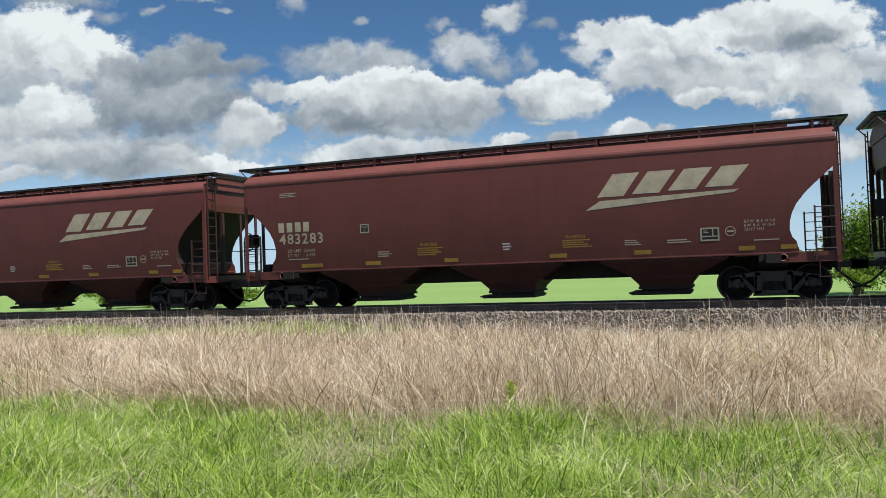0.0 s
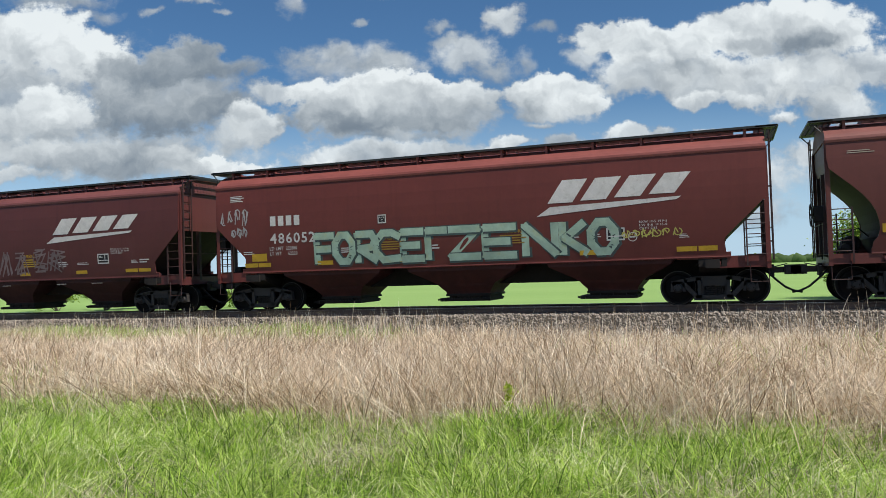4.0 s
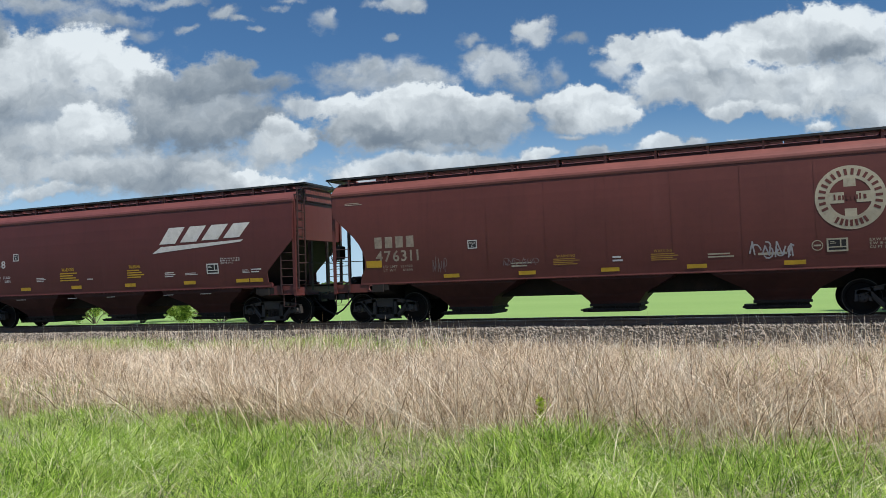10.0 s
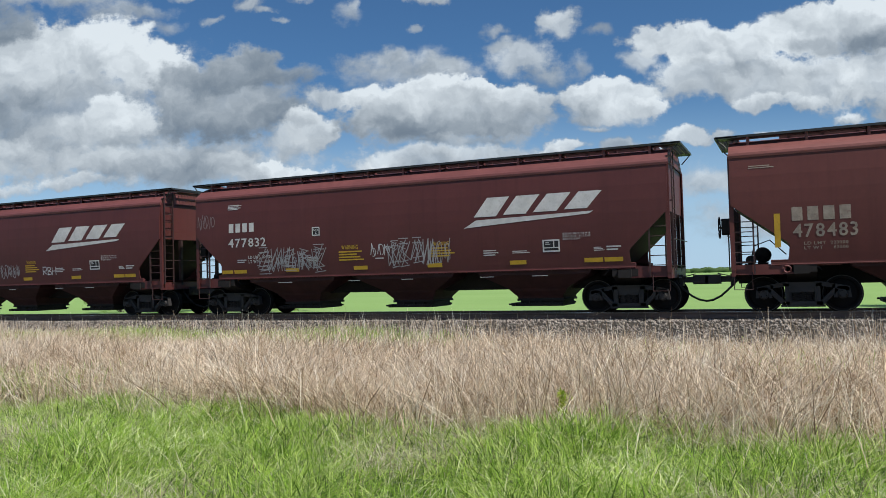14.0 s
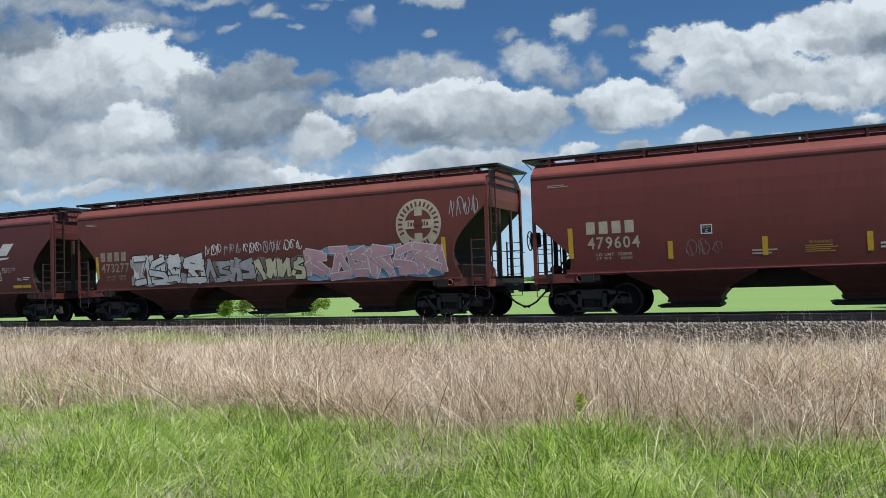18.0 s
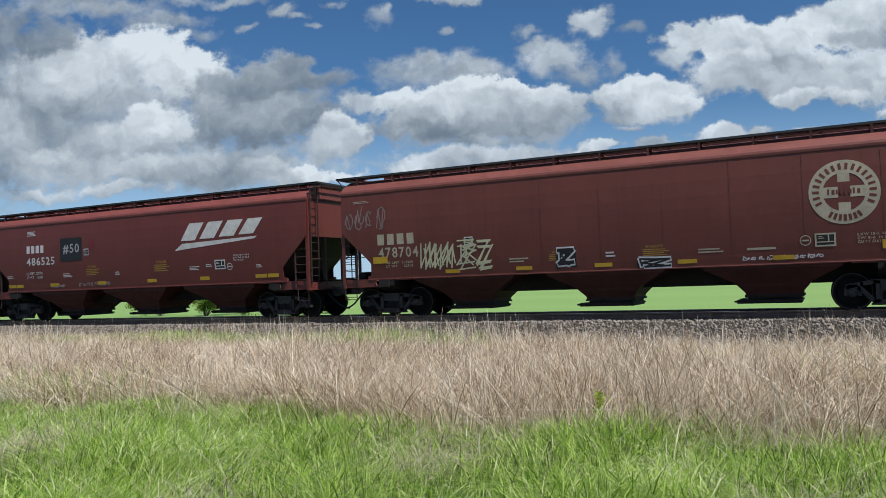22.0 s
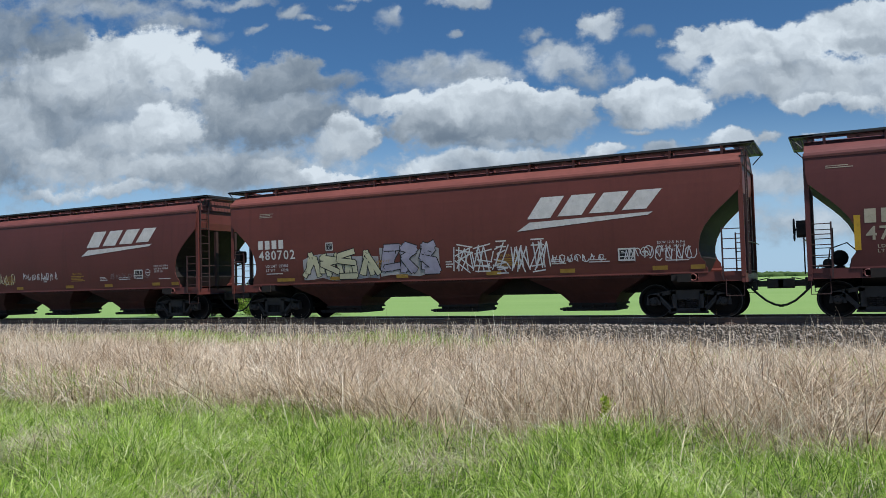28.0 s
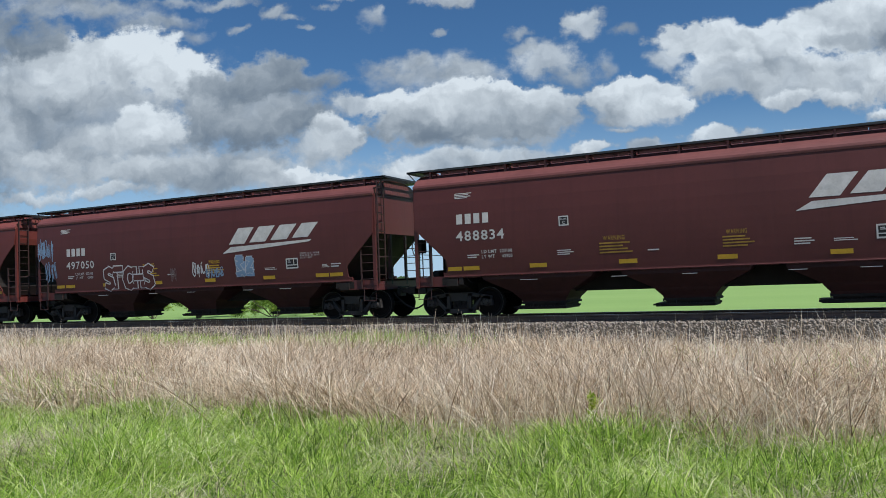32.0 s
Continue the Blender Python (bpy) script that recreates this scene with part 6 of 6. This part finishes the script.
c = add_car(475.26, "S", "", "maroon", WHITE, BROWN_SLANT)
marks_short(c, "488834", "223100", "62900", OCHRE, plate=4.70, logo=10.84)

# ---- plants ----
rng = np.random.default_rng(7)


def tufts(n, x0, x1, y0, y1, keep):
    """Random places in the wedge that the verge shows."""
    out = []
    while sum(map(len, out)) < n:
        x, y = rng.uniform(x0, x1, n), rng.uniform(y0, y1, n)
        ok = (x > -1.62 * y - 3) & (x < 0.30 * y + 2.5) & (rng.random(n) < keep(x, y))
        out.append(np.stack([x[ok], y[ok]], 1))
    return np.concatenate(out)[:n]


def blade_mesh(name, xy, tall, wide, lean, droop, material, lift=0.0):
    """Bent blades of grass, two bends each, as one mesh."""
    n = len(xy)
    h = tall
    az = rng.uniform(0, 2 * np.pi, n)
    face = rng.uniform(0, 2 * np.pi, n)
    ln = lean * rng.gamma(2.0, 0.5, n)
    d = np.stack([np.cos(az), np.sin(az)], 1)
    s = np.stack([np.cos(face), np.sin(face)], 1) * wide[:, None] / 2
    base = np.stack([xy[:, 0], xy[:, 1], height(xy[:, 0], xy[:, 1]) - 0.02 + lift], 1)
    pts = []
    for f, w in ((0.0, 0.8), (0.42, 1.0), (0.78, 0.7)):
        out = (f * ln + droop * f ** 2.6 * ln) * h
        c = base + np.stack([d[:, 0] * out, d[:, 1] * out, f * h * np.maximum(0.25, 1 - 0.35 * droop * f * ln)], 1)
        for sg in (-1, 1):
            pts.append(c + np.concatenate([s * sg * w, np.zeros((n, 1))], 1))
    out = (ln + droop * ln) * h
    pts.append(base + np.stack([d[:, 0] * out, d[:, 1] * out, h * np.maximum(0.2, 1 - 0.5 * droop * ln)], 1))
    v = np.stack(pts, 1).reshape(-1, 3)
    o = np.arange(n)[:, None] * 7
    q = np.concatenate([o + [[0, 1, 3, 2]], o + [[2, 3, 5, 4]]])
    return bulk(name, v, q, o + [[4, 5, 6]], material)


def wobble(x, y, k=1.0):
    return np.sin(x * 0.9 * k + 1.3) * 0.5 + np.sin(x * 0.37 * k + y * 0.6 + 0.5) * 0.6 + np.sin(x * 2.1 * k - y * 1.1) * 0.25


def edge(x, y):
    """How far a place lies inside the lush strip."""
    return np.clip((7.5 + 0.03 * np.clip(-x, 0, 12) + 0.10 * np.clip(x + 4, 0, 5) + 0.25 * wobble(x, y) - y) / 0.8, 0.0, 1)


def grey_patch(x, y):
    return np.clip(np.sin(x * 1.7 + 0.9) + np.sin(y * 2.3 + x * 0.8 + 2.0) + 0.6 * np.sin(x * 4.1 - y * 3.0) - 0.55, 0, 1)


def green_patch(x, y):
    return np.clip(1.2 - np.hypot((x + 15 + 0.6 * wobble(y, x)) / 5.5, (y - 15.0) / 1.6), 0, 1)


def clump(x, y):
    """Tussocks: where the grass stands thicker and taller."""
    return 0.5 + 0.25 * np.sin(3.1 * x + 1.7 * np.sin(1.3 * y)) + 0.25 * np.sin(2.6 * y - 1.1 * x + 1.5 * np.sin(1.9 * x))


lush = tufts(85000, -16, 5, 3.2, 9.4, lambda x, y: edge(x, y) * (0.45 + 0.55 * clump(x, y)) * (1 - 0.5 * grey_patch(x, y)))
tallness = rng.uniform(0.11, 0.36, len(lush)) * (0.65 + 0.6 * clump(lush[:, 0], lush[:, 1]))
g = blade_mesh("lush_grass", lush, tallness, rng.uniform(0.004, 0.011, len(lush)), 0.65, 1.0, GREEN)
tagged(new("lush_grass", g), "long bright green grass at the edge of the verge", "grass", kind="stuff")
few = tufts(19000, -17, 6, 3.2, 9.4, lambda x, y: np.clip(0.8 * grey_patch(x, y) + 0.08, 0, 1) * edge(x, y) + 0.4 * (edge(x, y) > 0.02) * (edge(x, y) < 0.8))
g = blade_mesh("old_grass", few, rng.uniform(0.14, 0.38, len(few)), rng.uniform(0.003, 0.007, len(few)), 1.1, 0.8, BLEACHED)
tagged(new("old_grass", g), "withered grey straw lying in the green grass", "grass", kind="stuff")
dry = tufts(118000, -34, 9, 6.2, 19.8, lambda x, y: (1 - 0.93 * edge(x, y)) * np.clip((14.6 + np.clip(-0.30 * (x + 1), -0.5, 4.6) + 0.5 * wobble(x, y) - y) / 2.2, 0.02, 1) * np.clip(12 / y, 0.4, 1) * np.clip((y - 5.6) / 1.2, 0, 1) * (1 - 0.55 * green_patch(x, y)))
hts = rng.gamma(5.0, 0.085, len(dry)) * np.clip(1.2 - 0.02 * dry[:, 1] - 0.10 * np.clip(dry[:, 1] - 12.5 + 0.25 * np.clip(dry[:, 0] + 6, -6, 0), 0, 4), 0.5, 1.05) + 0.08
g = blade_mesh("dry_grass", dry, np.clip(hts, 0.1, 0.85), rng.uniform(0.0025, 0.0095, len(dry)) * np.clip(dry[:, 1] / 9, 0.9, 1.8), 0.66, 0.35, STRAW)
tagged(new("dry_grass", g), "tall pale dry prairie grass along the ditch", "dry grass", kind="stuff")
lodged = tufts(34000, -30, 9, 6.4, 14.5, lambda x, y: np.clip(wobble(x, y, 1.3) + 0.35, 0, 1) * (1 - edge(x, y)))
g = blade_mesh("lodged_stems", lodged, rng.uniform(0.25, 0.6, len(lodged)), rng.uniform(0.004, 0.010, len(lodged)), 1.5, 0.4, STRAW, 0.18)
tagged(new("lodged_stems", g), "long leaning broken stems in the dry grass", "dry grass", kind="stuff")
tall = tufts(2600, -34, 9, 12, 20.0, lambda x, y: np.clip(wobble(x, y, 0.8) + 0.4, 0.1, 1))
g = blade_mesh("seed_stalks", tall, rng.uniform(0.6, 1.0, len(tall)), rng.uniform(0.006, 0.010, len(tall)), 0.16, 0.4, STRAW)
tagged(new("seed_stalks", g), "thin tall seed stalks standing before the ballast", "dry grass", kind="stuff")
shoots = np.concatenate([
    tufts(9000, -34, -6, 11.5, 18.5, green_patch),
    tufts(7000, -34, 6, 7.5, 19.0, lambda x, y: np.clip(wobble(x, y, 0.7) - 0.35, 0, 1) * np.clip(-0.1 * x, 0.25, 1))])
g = blade_mesh("young_shoots", shoots, rng.uniform(0.35, 0.68, len(shoots)), rng.uniform(0.008, 0.015, len(shoots)), 0.35, 0.5, GREEN)
tagged(new("young_shoots", g), "fresh green shoots among the dry grass", "grass", kind="stuff")


def leafy(name, centres, n, size, material, parent=None, label=""):
    """Leaves scattered in clumps: small bent quads."""
    c = np.array(centres)
    k = rng.integers(0, len(c), n)
    p = c[k, :3] + rng.normal(0, 1, (n, 3)) * c[k, 3:4] * np.array([0.55, 0.55, 0.5])
    a = rng.normal(0, 1, (n, 3))
    a /= np.linalg.norm(a, axis=1)[:, None]
    b = np.cross(a, rng.normal(0, 1, (n, 3)))
    b /= np.linalg.norm(b, axis=1)[:, None]
    sz = rng.uniform(0.6, 1.3, n)[:, None] * size
    v = np.stack([p - a * sz, p - b * sz * 0.45, p + a * sz, p + b * sz * 0.45], 1).reshape(-1, 3)
    q = np.arange(n)[:, None] * 4 + [[0, 1, 2, 3]]
    return part(name, bulk(name, v, q), material, parent, label)


def shrub(name, x, y, wide, high, seed, n, label, category, clear=0.15):
    r = random.Random(seed)
    z0 = float(height(np.array(x), np.array(y)))
    root = tagged(new(name), label, category)
    root.location = (x, y, z0)
    s = Shape()
    clumps = []
    for i in range(9):
        a, d = r.uniform(0, 6.28), r.uniform(0.1, 1.0) * wide / 2
        tip = (d * math.cos(a), d * math.sin(a) * 0.8, high * r.uniform(0.45, 0.92))
        mid = (tip[0] * 0.45, tip[1] * 0.45, tip[2] * 0.55)
        s.tube([(tip[0] * 0.06, tip[1] * 0.06, -0.05), mid, tip], 0.02 * high, 5)
        for _ in range(3):
            clumps.append((tip[0] + r.gauss(0, 0.16) * wide, tip[1] + r.gauss(0, 0.13) * wide, max(clear * high, tip[2] + r.gauss(0, 0.13) * high), r.uniform(0.12, 0.26) * high))
    part("stems", s.mesh("stems"), BARK, root)
    leafy("crown", clumps, n, 0.065 + 0.008 * high, LEAF, root, "loose small leaves")
    return root


shrub("bush", -43.2, 45.2, 6.12, 1.95, 1, 16500, "low round green bush at the field's edge", "bush")
shrub("bush", -36.4, 45.8, 7.48, 1.84, 2, 19500, "wide low green bush at the field's edge", "bush")
shrub("bush", -48.5, 46.0, 4.42, 1.49, 3, 3900, "small green bush at the field's edge", "bush")
shrub("small_tree", 6.2, 45.5, 2.0, 4.4, 4, 6000, "young leafy tree standing at the field's edge", "tree", 0.25)
shrub("small_tree", 8.4, 46.5, 2.8, 3.9, 5, 6000, "young leafy tree standing at the field's edge", "tree", 0.2)
shrub("bush", 5.8, 44.0, 3.0, 1.3, 6, 3600, "green scrub below the young trees", "bush")
shrub("bush", 8.6, 44.2, 3.2, 1.5, 7, 3600, "green scrub below the young trees", "bush")

# one yellow-green weed in the dry grass
weed = tagged(new("weed"), "single upright yellow-green weed among dry stems", "weed")
wx, wy = -2.13, 7.6
weed.location = (wx, wy, float(height(np.array(wx), np.array(wy))))
part("stalk", Shape().tube([(0, 0, -0.03), (0.01, 0, 0.18), (0.0, 0.01, 0.36)], 0.006, 5).mesh("stalk"), WEED, weed)
leafy("leaves", [(0, 0, 0.16 + 0.022 * i, 0.045) for i in range(9)], 130, 0.035, WEED, weed)

# far woods along the horizon
far = []
tri = []
for i in range(1400):
    a = rng.uniform(-1.25, 0.5)
    d = rng.uniform(620, 760)
    x, y = d * math.sin(a), d * math.cos(a)
    hgt, w = rng.uniform(3.0, 6.5) * (0.75 + 0.35 * math.sin(a * 21) + 0.15 * math.sin(a * 57)), rng.uniform(4, 9)
    o = len(far)
    far += [(x - w, y, -1.2), (x + w, y, -1.2), (x - 0.7 * w, y, hgt * rng.uniform(0.5, 0.8)), (x + 0.75 * w, y, hgt * rng.uniform(0.5, 0.8)), (x + 0.2 * w * rng.normal(), y + 1.5, hgt), (x, y - 3, hgt * 0.45)]
    tri += [(o, o + 5, o + 2), (o, o + 1, o + 5), (o + 1, o + 3, o + 5), (o + 2, o + 5, o + 4), (o + 5, o + 3, o + 4)]
woods = new("far_woods", bulk("far_woods", np.array(far), None, np.array(tri), WOODS))
tagged(woods, "dark green line of trees on the horizon", "woods", kind="stuff")

# ---- ballast stones ----
n = 56000
bx = rng.uniform(-46, 14, n)
by = TRACK_Y - np.where(rng.random(n) < 0.70, rng.uniform(1.25, 6.6, n), rng.uniform(-1.6, 1.25, n))
by = np.where(rng.random(n) < 0.02, by - rng.uniform(0, 0.8, n), by)
okb = np.abs(np.abs(by - TRACK_Y) - 0.7535) > 0.09
bx, by = bx[okb], by[okb]
n = len(bx)
r = rng.uniform(0.022, 0.062, n)
dirs = np.array([(1, 0, 0), (-0.9, 0.2, 0.1), (0.1, 1, 0), (0, -1, 0.15), (0.1, 0, 0.85), (0, 0.1, -0.8)])
sp = rng.uniform(0, 6.28, n)
cs, sn = np.cos(sp), np.sin(sp)
jit = rng.uniform(0.65, 1.25, (n, 6))
loc = dirs[None] * jit[:, :, None] * r[:, None, None]
vx = loc[:, :, 0] * cs[:, None] - loc[:, :, 1] * sn[:, None] + bx[:, None]
vy = loc[:, :, 0] * sn[:, None] + loc[:, :, 1] * cs[:, None] + by[:, None]
vz = loc[:, :, 2] + (height(bx, by) + 0.012)[:, None]
sv = np.stack([vx, vy, vz], -1).reshape(-1, 3)
tris = np.array([(0, 2, 4), (2, 1, 4), (1, 3, 4), (3, 0, 4), (2, 0, 5), (1, 2, 5), (3, 1, 5), (0, 3, 5)])
bt = (np.arange(n)[:, None, None] * 6 + tris[None]).reshape(-1, 3)
stones = new("ballast_stones", bulk("ballast_stones", sv, None, bt, STONE))
tagged(stones, "loose crushed grey ballast stones", "ballast", kind="stuff")

# ties: those along the view are parts of the track, the rest one piece
rest = Shape()
for i in range(-1100, 1101):
    x = i * 0.55
    if -44 < x < 12:
        part("tie", tie_mesh, TIE, track).location = (x, 0, 0)
        for ys in (-0.7535, 0.7535):
            part("tie_plate", plate_mesh, RAILSIDE, track).location = (x, ys, 0)
    elif abs(x) < 200:
        rest.box(x - 0.115, x + 0.115, -1.3, 1.3, -0.36, -0.176)
me = bpy.data.meshes.new("far_ties")
me.from_pydata(rest.v, [], rest.f)
tagged(part("far_ties", me, TIE, track), kind="stuff")


# ---- what moves ----
def run(t):
    """How far the train has rolled after t seconds."""
    k = t / 16
    return 215.8999 * k + 26.1248 * k ** 2 - 11.1159 * k ** 3 + 2.4577 * k ** 4


def motions():
    times = sorted({0.0, 0.1, 0.2, 31.8, 31.9, 32.0} | {0.5 * i for i in range(65)})
    for car, front in TRAIN:
        x0 = front + car.e
        walk(car.root, [(t, pose(x0 - run(t), TRACK_Y, 0)) for t in times])
        rolling_ = [i / 30 for i in range(961) if -46 < x0 - run(i / 30) < 15]
        stamps = sorted({0.0, 32.0} | set(rolling_))
        first, last = rolling_[0], rolling_[-1]
        for w, x in car.wheels:
            walk(w, [(t, pose(x, 0, WR, 0, -math.degrees((run(min(max(t, first), last)) - run(first)) / WR), 0)) for t in stamps])


motions()
